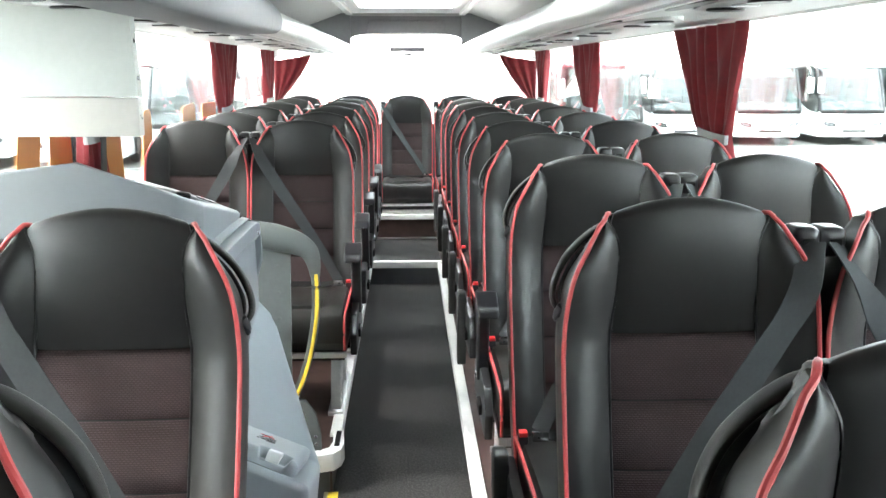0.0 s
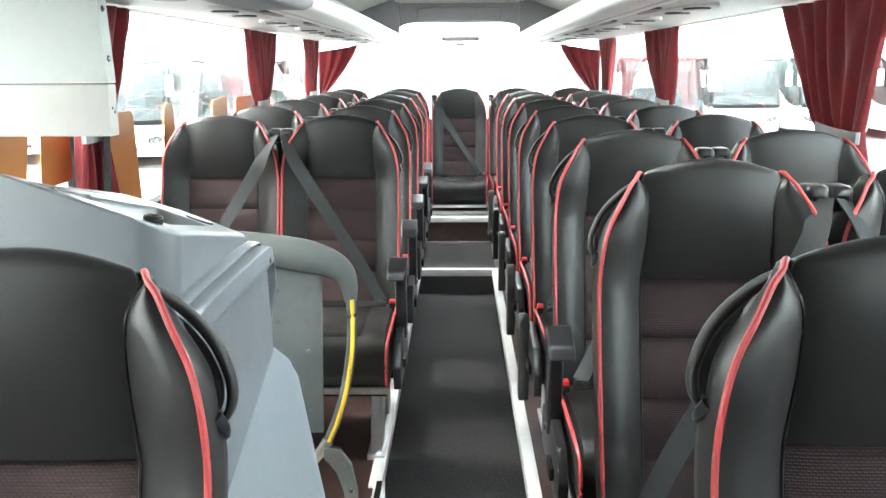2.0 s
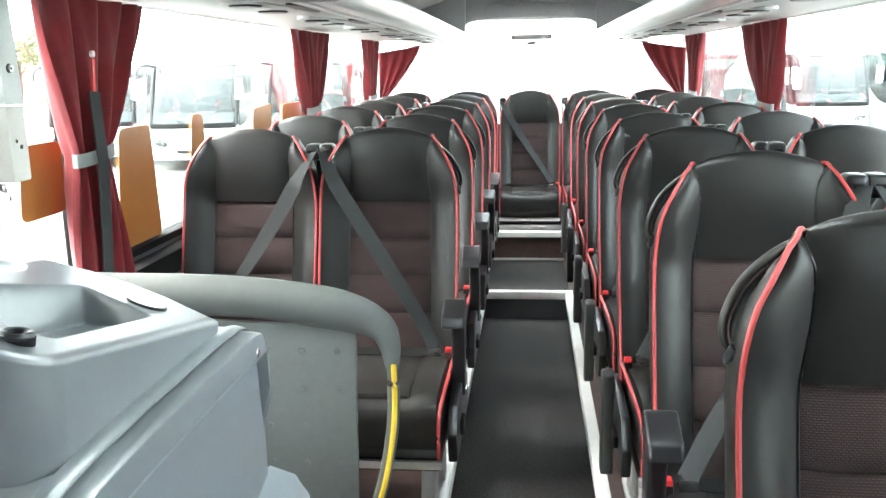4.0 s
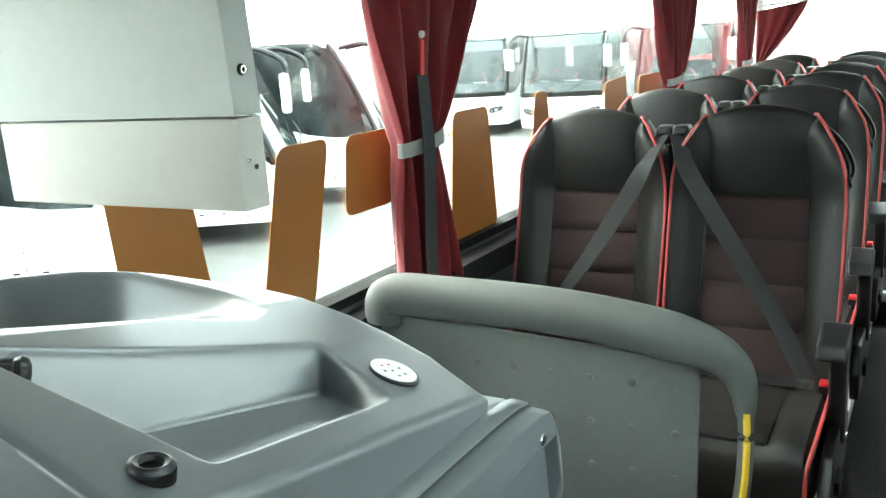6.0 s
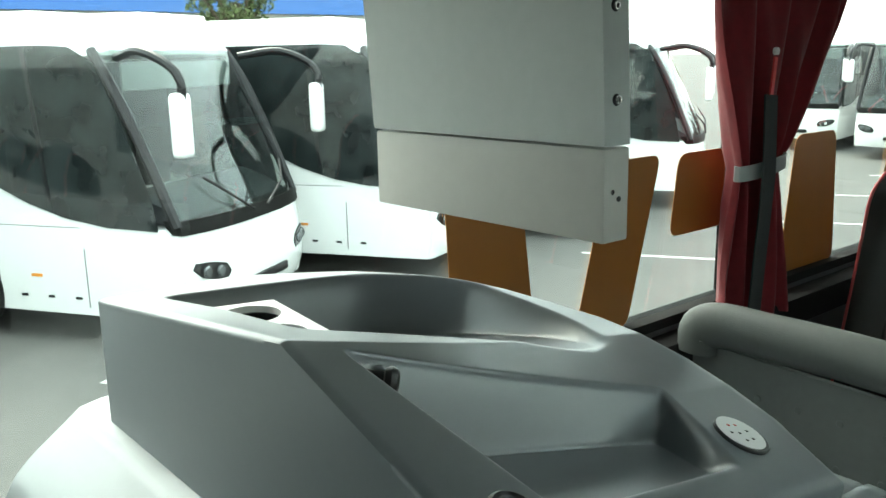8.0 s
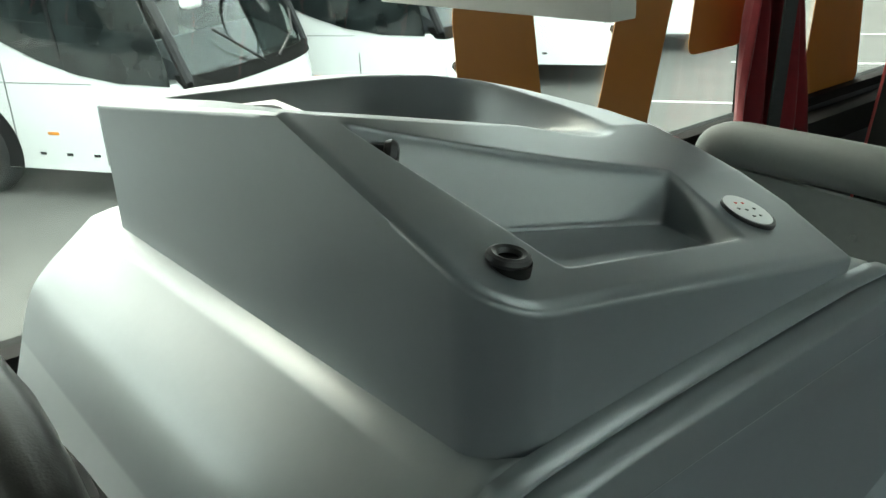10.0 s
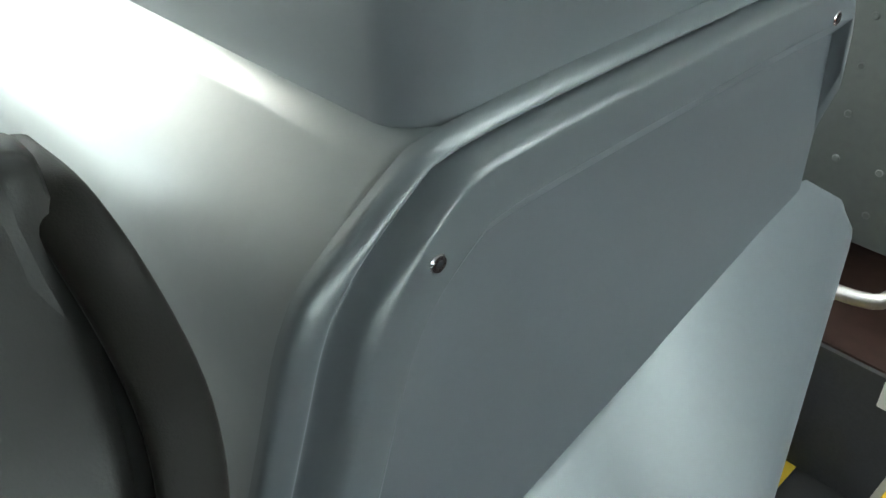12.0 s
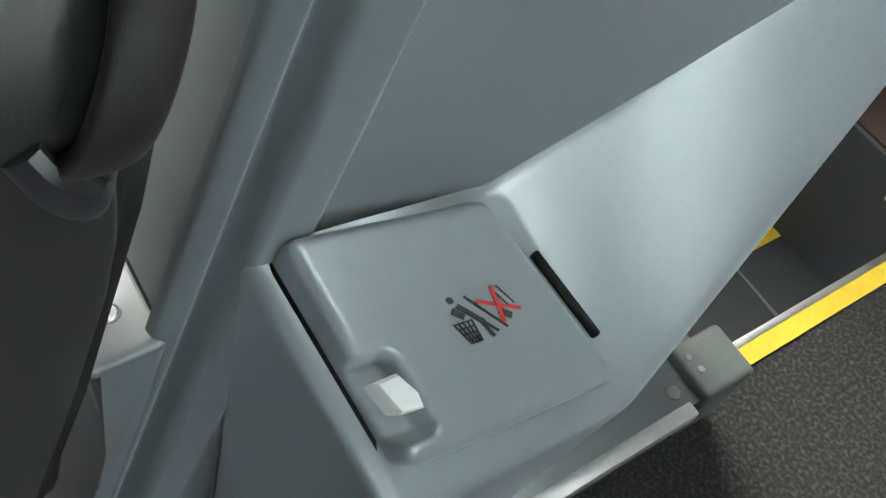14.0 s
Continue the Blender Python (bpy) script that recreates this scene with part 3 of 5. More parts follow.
# ---- seats ----
YC = ((0.20, -0.21), (0.42, -0.14), (0.60, -0.085), (0.80, -0.026), (0.90, -0.004), (1.0, -0.006), (1.06, -0.005), (1.10, 0.004), (1.125, 0.022))
HW = ((0.20, 0.185), (0.60, 0.195), (0.85, 0.195), (0.95, 0.190), (1.02, 0.176), (1.07, 0.154), (1.105, 0.130), (1.125, 0.110))
PW = ((0.20, 0.205), (0.60, 0.212), (0.86, 0.213), (0.93, 0.210), (0.98, 0.203), (1.02, 0.191), (1.05, 0.176), (1.08, 0.157), (1.10, 0.142), (1.112, 0.134))
SEAM = ((0.20, 0.128), (0.88, 0.128), (0.97, 0.119), (1.03, 0.116), (1.06, 0.119), (1.08, 0.128), (1.093, 0.138), (1.108, 0.140))
FLANKW = ((0.20, 0.006), (0.93, 0.006), (0.97, 0.005), (1.0, 0.0), (1.03, -0.006), (1.06, -0.010), (1.09, -0.010))
FLANKY = ((0.20, 0.020), (0.93, 0.020), (0.97, 0.020), (1.0, 0.034), (1.03, 0.038), (1.06, 0.036), (1.09, 0.028))
TUCK = ((0.20, 0.080), (0.95, 0.080), (1.0, 0.072), (1.04, 0.054), (1.07, 0.038), (1.10, 0.022))
WING = ((0.20, 0.042), (0.42, 0.048), (0.80, 0.050), (0.93, 0.047), (1.0, 0.039), (1.05, 0.025), (1.08, 0.013), (1.10, 0.006), (1.112, 0.003))


def arched(x, z):
    """Rise of the crown in the middle of the headrest."""
    return z + 0.031 * max(0.0, 1 - (x / 0.14) ** 2) * max(0.0, min(1.0, (z - 1.0) / 0.1))


def section(w, y_front, y_back, z, n=13, r=0.03, round_back=0.0):
    """A rounded flat section of a backrest at one height."""
    pts = []
    for k in range(n):
        u = -math.cos(math.pi * k / (n - 1))
        pts.append((w * u, y_front + r * abs(u) ** 4, arched(w * u, z)))
    for k in range(n):
        u = math.cos(math.pi * k / (n - 1))
        pts.append((w * u * 0.97, y_back - r * 0.6 * abs(u) ** 4 - round_back * u * u, arched(w * u, z)))
    return pts


def domed(rings, rise, lean=0.012, steps=5):
    """Closes a stack of rings with a rounded crown."""
    last = [Vector(p) for p in rings[-1]]
    mid = sum(last, Vector()) / len(last)
    for k in range(1, steps + 1):
        a = math.pi / 2 * k / steps
        c = math.cos(a)
        rings.append([Vector((mid.x + (p.x - mid.x) * (1 - 0.09 * (1 - c)), mid.y + lean * math.sin(a) + (p.y - mid.y) * max(0.04, c), p.z + rise * math.sin(a))) for p in last])
    return rings


def shouldered(p):
    """Lets the top of a bolster fall away from the headrest towards the shoulder."""
    x, y, z = p
    return (x, y, z + max(0.0, min(1.0, (z - 1.0) / 0.09)) * (0.004 - 0.30 * max(0.0, abs(x) - 0.129)))


def seat(kind, mirror, arm_up=True, legs=True):
    """One reclining coach seat facing -y, its origin on the platform below the top of its backrest.
    kind: "aisle" or "window"; mirror: -1 for seats whose aisle lies to +x."""
    m = mirror
    label = "black leather coach seat with brown fabric inserts and red piping"
    s = thing("passenger_chair", (0, 0, 0), label, "seat")
    zs = list(np.linspace(0.20, 0.86, 9)) + list(np.linspace(0.89, 1.082, 12))
    back = part("backrest", loft(domed([section(soft_at(z, HW), soft_at(z, YC) + 0.004, soft_at(z, YC) + soft_at(z, TUCK), z, r=min(0.03, soft_at(z, TUCK) * 0.5), round_back=0.5 * soft_at(z, TUCK)) for z in zs], 0.018, 0.0)), LEATHER, s, angle=60)
    # headrest pad between the side seams
    rings = []
    for z in list(np.linspace(0.900, 0.922, 5)) + list(np.linspace(0.94, 1.083, 11)):
        f = (z - 0.900) / (1.125 - 0.900)
        bulge = 0.013 * math.sin(math.pi * min(1.0, 0.04 + 0.96 * f)) ** 0.55
        rings.append(section(soft_at(z, SEAM) + 0.002, soft_at(z, YC) - bulge - 0.003, soft_at(z, YC) + min(0.05, soft_at(z, TUCK) - 0.002), z, r=0.010))
    part("headrest", loft(domed(rings, 0.024, 0.0)), LEATHER, back, angle=60)
    # tufted fabric insert: four cushions
    for z0, z1 in ((0.786, 0.897), (0.672, 0.783), (0.558, 0.669), (0.42, 0.555)):
        rings = []
        for k in range(9):
            f = k / 8
            z = z0 + (z1 - z0) * f
            e = (1 - abs(2 * f - 1) ** 3.5)
            rings.append(section(0.129, soft_at(z, YC) + 0.002 - 0.012 * e, soft_at(z, YC) + 0.03, z, r=0.006))
        part("insert", loft(rings), FABRIC, back, "brown woven fabric insert", angle=60)
    # side bolsters and red piping
    for q in (-1, 1):
        rings = []
        for z in list(np.linspace(0.22, 0.86, 9)) + list(np.linspace(0.89, 1.092, 18)):
            w, inner, dep, yc = soft_at(z, PW), soft_at(z, SEAM), soft_at(z, WING), soft_at(z, YC)
            pts = []
            for k in range(13):
                u = k / 12
                pts.append((q * (inner + (w - inner) * u), yc - 0.001 - dep * u * (1.35 - 0.35 * u) - 0.007 * math.sin(math.pi * u), z))
            looped = kind == "aisle" and q != m
            back_y = yc + (soft_at(z, FLANKY) if looped else min(0.030, soft_at(z, TUCK)) - 0.030 * max(0.0, min(1.0, (0.98 - z) / 0.1)))
            wide = w + (soft_at(z, FLANKW) if looped else 0.006)
            pts += [(q * (w + (wide - w) * math.sin(f * math.pi / 2)), yc - dep + 0.004 + (back_y - yc + dep - 0.004) * (1 - math.cos(f * math.pi / 2)), z) for f in (0.12, 0.3, 0.5, 0.7, 0.85, 1.0)]
            pts += [(q * (wide - 0.004), back_y + 0.003, z), (q * (wide - 0.018), back_y + 0.003, z), (q * inner, back_y, z)]
            rings.append([shouldered(p) for p in pts])
        part("bolster", loft(domed(rings, 0.010, 0.002)), LEATHER, back, angle=65)
        line = [(q * (soft_at(z, PW) + 0.004), soft_at(z, YC) - soft_at(z, WING) - 0.002 - 0.004 * max(0.0, min(1.0, (z - 1.02) / 0.03)), z + 0.002 * max(0.0, min(1.0, (z - 1.02) / 0.03))) for z in np.concatenate([np.linspace(0.26, 0.86, 9), np.linspace(0.89, 1.088, 16)])]
        line += [(q * 0.1445, -0.009, 1.098), (q * 0.139, 0.001, 1.1045), (q * 0.132, 0.014, 1.101)]
        part("piping", tube(smooth_curve([shouldered(p) for p in line], 2), 0.0040, 8), PIPING, back, "red piping")
        seam = [(q * (soft_at(z, SEAM) + 0.001), soft_at(z, YC) - 0.0035, z) for z in np.concatenate([np.linspace(0.42, 0.86, 6), np.linspace(0.9, 1.104, 10)])]
        part("seam", tube(smooth_curve(seam, 2), 0.0024, 6), BLACK, back)
    # plastic shell, and on the aisle side a grab loop behind the shoulder
    rings = []
    for z in (0.18, 0.3, 0.5, 0.7, 0.85, 0.92, 0.96, 0.99, 1.02, 1.04, 1.055, 1.068):
        w = curve_at(z, ((0.85, 0.205), (0.92, 0.194), (0.96, 0.190))) if z <= 0.96 else 0.190 * math.sqrt(max(0.05, 1 - ((z - 0.96) / 0.16) ** 2))
        y, deep = soft_at(z, YC) + 0.03, soft_at(z, TUCK)
        rings.append([(w * u, y - 0.03 * u * u - 0.006, z) for u in np.linspace(-1, 1, 13)] + [(w * u * (0.97 if abs(u) > 0.9 else 1), y + deep - 0.018 - (1.15 * deep - curve_at(z, ((0.84, 0.03), (0.9, 0.0)))) * abs(u) ** curve_at(z, ((0.82, 4), (0.92, 2))), z) for u in np.linspace(1, -1, 13)])
    shell = part("back_shell", loft(rings), SHELL, s, "black moulded plastic back shell")
    if kind == "aisle":
        k = -m
        path = smooth_curve([(k * 0.100, 0.030, 1.087), (k * 0.135, 0.034, 1.081), (k * 0.166, 0.038, 1.060), (k * 0.194, 0.040, 1.030), (k * 0.2125, 0.035, 1.0), (k * 0.2235, 0.024, 0.972), (k * 0.222, 0.014, 0.948), (k * 0.204, 0.004, 0.930)], 5)
        rings, web = [], []
        for i, p in enumerate(path):
            d = (path[min(i + 1, len(path) - 1)] - path[max(i - 1, 0)]).normalized()
            out = Vector((-d.z, 0, d.x)) * k
            turn = [(math.copysign(abs(math.cos(a)) ** 0.7, math.cos(a)), math.copysign(abs(math.sin(a)) ** 0.7, math.sin(a))) for a in np.linspace(0, 2 * math.pi, 20, endpoint=False)]
            rings.append([p + out * 0.0055 * c + Vector((0, 0.0125 * e, 0)) for c, e in turn])
            web.append([p + out * (0.010 * c - 0.020) + Vector((0, 0.012 * e - 0.004, 0)) for c, e in turn])
        # black fill added behind the loop stands in for the shade in the slot
        part("slot_dark_fill", loft(web[3:-2]), RUBBER, shell)
        part("grab_loop", loft(rings), LOOP, shell, "grained black grab loop on the shoulder", angle=60)
        foot = smooth_curve([(k * 0.213, -0.008, 0.948), (k * 0.219, 0.000, 0.934), (k * 0.218, 0.010, 0.925), (k * 0.204, 0.018, 0.922)], 4)
        part("loop_socket", tube(foot, 0.006, 8, flat=1.4), BLACK, shell, "glossy black socket of the grab loop")
    loopz = smooth_curve([(-0.11, curve_at(0.42, YC) + 0.09, 0.46), (-0.07, curve_at(0.42, YC) + 0.13, 0.415), (0.07, curve_at(0.42, YC) + 0.13, 0.415), (0.11, curve_at(0.42, YC) + 0.09, 0.46)], 4)
    part("grab_handle", tube(loopz, 0.011, 8, flat=1.6), BLACK, shell)
    # seat cushion
    cush = part("cushion", loft([section2(y) for y in (-0.60, -0.595, -0.57, -0.52, -0.40, -0.25, -0.12)]), LEATHER, s)
    rings = []
    for y in (-0.556, -0.55, -0.52, -0.45, -0.32, -0.2, -0.115):
        zt = curve_at(y, ((-0.556, 0.448), (-0.55, 0.456), (-0.52, 0.462), (-0.45, 0.462), (-0.115, 0.435)))
        rings.append([(-0.118, y, zt + 0.001), (-0.07, y, zt + 0.007), (0.0, y, zt + 0.009), (0.07, y, zt + 0.007), (0.118, y, zt + 0.001), (0.118, y, 0.34), (-0.118, y, 0.34)])
    part("cushion_panel", loft(rings), LEATHER, cush)
    for q in (-1, 1):
        line = [(q * 0.212, -0.16, 0.45), (q * 0.214, -0.35, 0.462), (q * 0.212, -0.52, 0.458), (q * 0.205, -0.588, 0.43), (q * 0.203, -0.603, 0.37), (q * 0.203, -0.598, 0.30)]
        part("piping", tube(smooth_curve(line, 4), 0.005, 7), PIPING, cush, "red piping")
    # frame, side cover and legs
    part("seat_frame", box((-0.2, -0.55, 0.24), (0.2, -0.08, 0.285), 0.008), BLACK, s)
    part("front_bar", box((-0.21, -0.585, 0.262), (0.21, -0.57, 0.285), 0.004), ALU, s, "thin aluminium front bar")
    if kind == "aisle":
        side = [(-0.50, 0.245), (-0.52, 0.33), (-0.46, 0.40), (-0.22, 0.42), (-0.08, 0.36), (-0.08, 0.245)]
        part("side_cover", prism(side, 0, *sorted((m * -0.245, m * -0.218)), 0.008), BLACK, s, "black plastic side cover with the recline control")
        part("recline_lever", box((min(m * -0.258, m * -0.246), -0.44, 0.30), (max(m * -0.258, m * -0.246), -0.36, 0.335), 0.005), SHELL, s)
        if legs:
            part("leg", prism([(-0.50, 0.0), (-0.40, 0.0), (-0.28, 0.245), (-0.42, 0.245)], 0, *sorted((m * -0.175, m * -0.135)), 0.006), ALU, s, "pale metal leg")
            part("leg", prism([(-0.16, 0.0), (-0.08, 0.0), (-0.12, 0.245), (-0.24, 0.245)], 0, *sorted((m * -0.175, m * -0.135)), 0.006), ALU, s, "pale metal leg")
            part("foot_rail", box((min(m * -0.185, m * -0.125), -0.52, 0.0), (max(m * -0.185, m * -0.125), -0.04, 0.018), 0.004), ALU, s)
        x = m * -0.235
        if arm_up:
            bar = [(-0.30, 0.36), (-0.315, 0.40), (-0.335, 0.56), (-0.325, 0.60), (-0.255, 0.60), (-0.25, 0.56), (-0.255, 0.40), (-0.27, 0.36)]
            arm = part("armrest", prism(bar, 0, x - 0.019, x + 0.019, 0.010, 3), BLACK, s, "black upright armrest")
            pad = [(-0.365, 0.585), (-0.345, 0.618), (-0.26, 0.650), (-0.235, 0.640), (-0.235, 0.590), (-0.27, 0.575)]
            part("armrest_pad", prism(pad, 0, *sorted((x - m * 0.022, x + m * 0.046)), 0.010, 3), BLACK, arm)
        else:
            bar = [(-0.300, 0.43), (-0.296, 0.455), (-0.275, 0.465), (-0.235, 0.455), (-0.228, 0.42), (-0.236, 0.17), (-0.246, 0.145), (-0.285, 0.145), (-0.296, 0.17)]
            arm = part("armrest", prism(bar, 0, x - 0.024 * m - 0.018, x - 0.024 * m + 0.018, 0.009, 3), ARMG, s, "dark grey armrest folded down beside the aisle")
        part("armrest_pivot", disc((x - m * 0.015, -0.285, 0.38), (m * -1, 0, 0), 0.012, 0.008, 14, bevel=0.002), CHROME, arm)
    else:
        if legs:
            part("wall_bracket", box((min(m * 0.12, m * 0.2), -0.45, 0.0), (max(m * 0.12, m * 0.2), -0.2, 0.245), 0.01), BLACK, s)
    # belt: guide on the inner shoulder, strap to the buckle on the other hip
    g = m * (1 if kind == "aisle" else -1)
    guide = part("belt_guide", box((min(g * 0.178, g * 0.224), -0.016, 1.030), (max(g * 0.178, g * 0.224), 0.045, 1.082), 0.014, 3), BLACK, s, "black belt guide on the shoulder")
    part("guide_plate", box((min(g * 0.190, g * 0.212), -0.021, 1.050), (max(g * 0.190, g * 0.212), -0.015, 1.064), 0.003), SHELL, guide)
    strap = [(g * 0.203, -0.022, 1.058), (g * 0.170, -0.078, 0.985), (g * 0.115, -0.086, 0.89), (g * 0.02, -0.10, 0.74), (-g * 0.085, -0.145, 0.585), (-g * 0.155, -0.20, 0.475)]
    belt_part = part("seat_belt", ribbon(smooth_curve(strap, 5), 0.047, 0.003, (1, 0, 0.75 * g)), STRAP, s, "grey seat belt webbing across the backrest")
    part("hanging_belt", ribbon([(g * 0.216, 0.012, 1.03), (g * 0.2165, 0.03, 0.8), (g * 0.215, -0.02, 0.42)], 0.04, 0.003, (0.25, 1, 0)), STRAP, s)
    lap = smooth_curve([(-g * 0.165, -0.205, 0.474), (-g * 0.10, -0.19, 0.457), (0, -0.185, 0.4575), (g * 0.12, -0.18, 0.457), (g * 0.19, -0.16, 0.462)], 4)
    part("lap_belt", ribbon(lap, 0.040, 0.003, (0, 1, 0.3)), RUBBER, s, "black lap belt lying across the cushion")
    part("belt_tongue", box((min(-g * 0.135, -g * 0.175), -0.222, 0.455), (max(-g * 0.135, -g * 0.175), -0.205, 0.482), 0.003), CHROME, belt_part)
    part("buckle", box((min(-g * 0.185, -g * 0.21), -0.225, 0.425), (max(-g * 0.185, -g * 0.21), -0.195, 0.472), 0.006), BLACK, belt_part)
    part("buckle_button", box((min(-g * 0.187, -g * 0.208), -0.224, 0.466), (max(-g * 0.187, -g * 0.208), -0.196, 0.480), 0.003), RED, belt_part, "red buckle button")
    return s


def section2(y):
    """Section of the seat cushion across, at one depth."""
    zt = curve_at(y, ((-0.60, 0.40), (-0.595, 0.43), (-0.57, 0.452), (-0.52, 0.462), (-0.40, 0.462), (-0.12, 0.44)))
    zb = curve_at(y, ((-0.60, 0.33), (-0.57, 0.29), (-0.12, 0.285)))
    w = 0.208
    return [(-w, y, zt - 0.03), (-w + 0.012, y, zt + 0.002), (-w + 0.05, y, zt + 0.008), (-0.135, y, zt - 0.004), (0, y, zt - 0.004), (0.135, y, zt - 0.004), (w - 0.05, y, zt + 0.008), (w - 0.012, y, zt + 0.002), (w, y, zt - 0.03), (w - 0.01, y, zb), (-w + 0.01, y, zb)]


ROWS_R = [0.10 + 0.7565 * k for k in range(9)]
ROWS_L = [0.10, 0.862] + [3.185 + 0.757 * k for k in range(5)]
proto = {}
for kind in ("aisle", "window"):
    for m in (1, -1):
        proto[kind, m] = seat(kind, m, arm_up=m < 0)
        tagged(proto[kind, m], group="seats on the right" if m > 0 else "seats on the left")
first = {}


def place_seat(kind, m, x, y, z=PL, turn=0.0):
    p = proto[kind, m]
    at = pose(x, y, z, 0, 0, turn)
    if (kind, m) not in first:
        first[kind, m] = True
        p.matrix_basis = at
        return p
    return copy_thing(p, at)


rnd = random.Random(5)
for y in ROWS_R:
    turn = rnd.uniform(-0.5, 0.5)
    if abs(y - 2.3695) < 0.01:             # one armrest still stands up
        upright = tagged(seat("aisle", 1), group="seats on the right")
        upright.matrix_basis = pose(0.500, y, PL, 0, 0, turn)
    else:
        place_seat("aisle", 1, 0.500, y, turn=turn)
    place_seat("window", 1, 0.946, y, turn=rnd.uniform(-0.5, 0.5))
for y in ROWS_L:
    if y == 0.862:                       # single seat ahead of the console, leaning further back
        copy_thing(proto["aisle", -1], Matrix.Translation((-0.461, y - 0.006, PL + 1.088)) @ pose(0, 0, 0, -6) @ Matrix.Translation((0, 0, -1.1)))
        continue
    place_seat("aisle", -1, -0.424 if y > 1 else -0.454, y, turn=rnd.uniform(-0.5, 0.5))
    place_seat("window", -1, -0.870 if y > 1 else -0.90, y, turn=rnd.uniform(-0.5, 0.5))
back_row = seat("window", 1, legs=False)
tagged(back_row, group="back row")
back_row.matrix_basis = pose(CX, 6.95, PL)
tagged(back_row, label="black leather back-row seat with a grey belt across it")
for x, m in ((-0.90, -1), (-0.455, 1), (0.455, -1), (0.90, 1)):
    copy_thing(back_row, pose(CX + x, 6.97, PL))


# ---- moulded console over the door well's front, with its tray top ----
console = thing("console", (0, 0, 0), "grey moulded plastic console beside the door well", "console")
REAR_EDGE = [(1.604, PL), (1.604, 0.9), (1.578, 1.11), (1.55, 1.142)]
RIDGE = [(1.103, 1.141), (1.066, 1.117), (1.035, 1.095), (1.012, 1.074), (0.997, 1.045), (0.982, 1.0), (0.9645, 0.95), (0.93, 0.85), (0.86, 0.65), (0.79, 0.45), (0.685, PL)] + REAR_EDGE
BORDER = [(1.113, 1.128), (1.08, 1.103), (1.055, 1.079), (1.038, 1.052), (1.028, 1.025), (1.019, 1.0), (1.001, 0.95), (0.966, 0.85), (0.896, 0.65), (0.825, 0.45), (0.72, PL), (1.604, PL), (1.604, 0.9), (1.585, 1.10), (1.565, 1.128)]
FIELD = [(1.143, 1.076), (1.115, 1.058), (1.09, 1.038), (1.072, 1.012), (1.062, 0.985), (1.052, 0.955), (1.035, 0.90), (1.01, 0.83), (0.95, 0.65), (0.88, 0.45), (0.775, PL), (1.604, PL), (1.604, 0.9), (1.60, 1.06), (1.59, 1.076)]


def rounded(poly, times=2, cut=0.2):
    """Cuts the corners of a closed outline, each time into two."""
    for _ in range(times):
        poly = [q for p, n in zip(poly, poly[1:] + poly[:1]) for q in ((p[0] + (n[0] - p[0]) * cut, p[1] + (n[1] - p[1]) * cut), (n[0] + (p[0] - n[0]) * cut, n[1] + (p[1] - n[1]) * cut))]
    return poly


RIDGE, BORDER, FIELD = rounded(RIDGE), rounded(BORDER), rounded(FIELD)


def between(a, b, f):
    return [(p[0] + (q[0] - p[0]) * f, p[1] + (q[1] - p[1]) * f) for p, q in zip(a, b)]


front = [(1.10, 1.141), (1.066, 1.1155), (1.035, 1.0935), (1.012, 1.072), (0.997, 1.043), (0.9825, 0.999), (0.965, 0.949), (0.9305, 0.849), (0.8605, 0.649), (0.7905, 0.449), (0.686, PL), (1.60, PL), (1.60, 0.9), (1.575, 1.11), (1.55, 1.143)]
front = rounded(front)
rings = []
for x, inset in ((-1.066, 0.010), (-1.056, 0.0), (-0.388, 0.0), (-0.381, 0.0015), (-0.377, 0.006)):
    rings.append([(x, y + (inset if y < 1.3 else -inset), z - (inset if z > 1.0 else 0)) for y, z in front])
part("body", loft(rings), GREYL, console, angle=50)

# side cover: rounded rim, stepped border, recessed field
rings = []
profile = smooth_curve([(-0.3, -0.378, 0), (-0.25, -0.369, 0), (0.0, -0.362, 0), (0.22, -0.361, 0), (0.40, -0.367, 0), (0.5, -0.366, 0), (0.66, -0.352, 0), (0.85, -0.344, 0), (1.05, -0.342, 0), (1.55, -0.342, 0), (1.66, -0.344, 0), (1.92, -0.354, 0), (2.0, -0.357, 0)], 4)
for k, (f, x, _) in enumerate(profile):
    rear_x = -0.378 + 0.021 * k / (len(profile) - 1)
    outline = between(RIDGE, BORDER, f) if f < 1 else between(BORDER, FIELD, f - 1)
    rings.append([(rear_x if y > 1.59 and z < 1.0 else x, y, z) for y, z in outline])
cover = part("side_cover", loft(rings), GREY, console, "grey side cover with a raised rim", angle=60)
for y, z in ((1.079, 1.082), (1.548, 1.10)):
    sc = part("screw", disc((-0.343, y, z), (1, 0, 0), 0.0065, 0.0025, 14, bevel=0.001), CHROME, cover, "small steel screw")
    part("screw_socket", disc((-0.3405, y, z), (1, 0, 0), 0.003, 0.0004, 6), BLACK, sc)

# tray top: a sloping block with two pockets
NEAR, FARX = -0.375, -0.985


def top_z(x, y):
    """Height of the tray block: level towards the window, falling to the aisle and to the rear."""
    a = curve_at(x, ((-1.0, 1.272), (-0.954, 1.277), (-0.60, 1.322), (-0.375, 1.243)))
    f = max(0.0, min(1.0, (y - 1.10) / 0.42))
    b = curve_at(x, ((-1.0, 1.268), (-0.80, 1.262), (-0.60, 1.232), (-0.50, 1.203), (-0.375, 1.156)))
    dip = 0.006 * math.sin(math.pi * f) * max(0.0, 1 - ((x + 0.62) / 0.17) ** 2)
    return a + (b - a) * f - dip


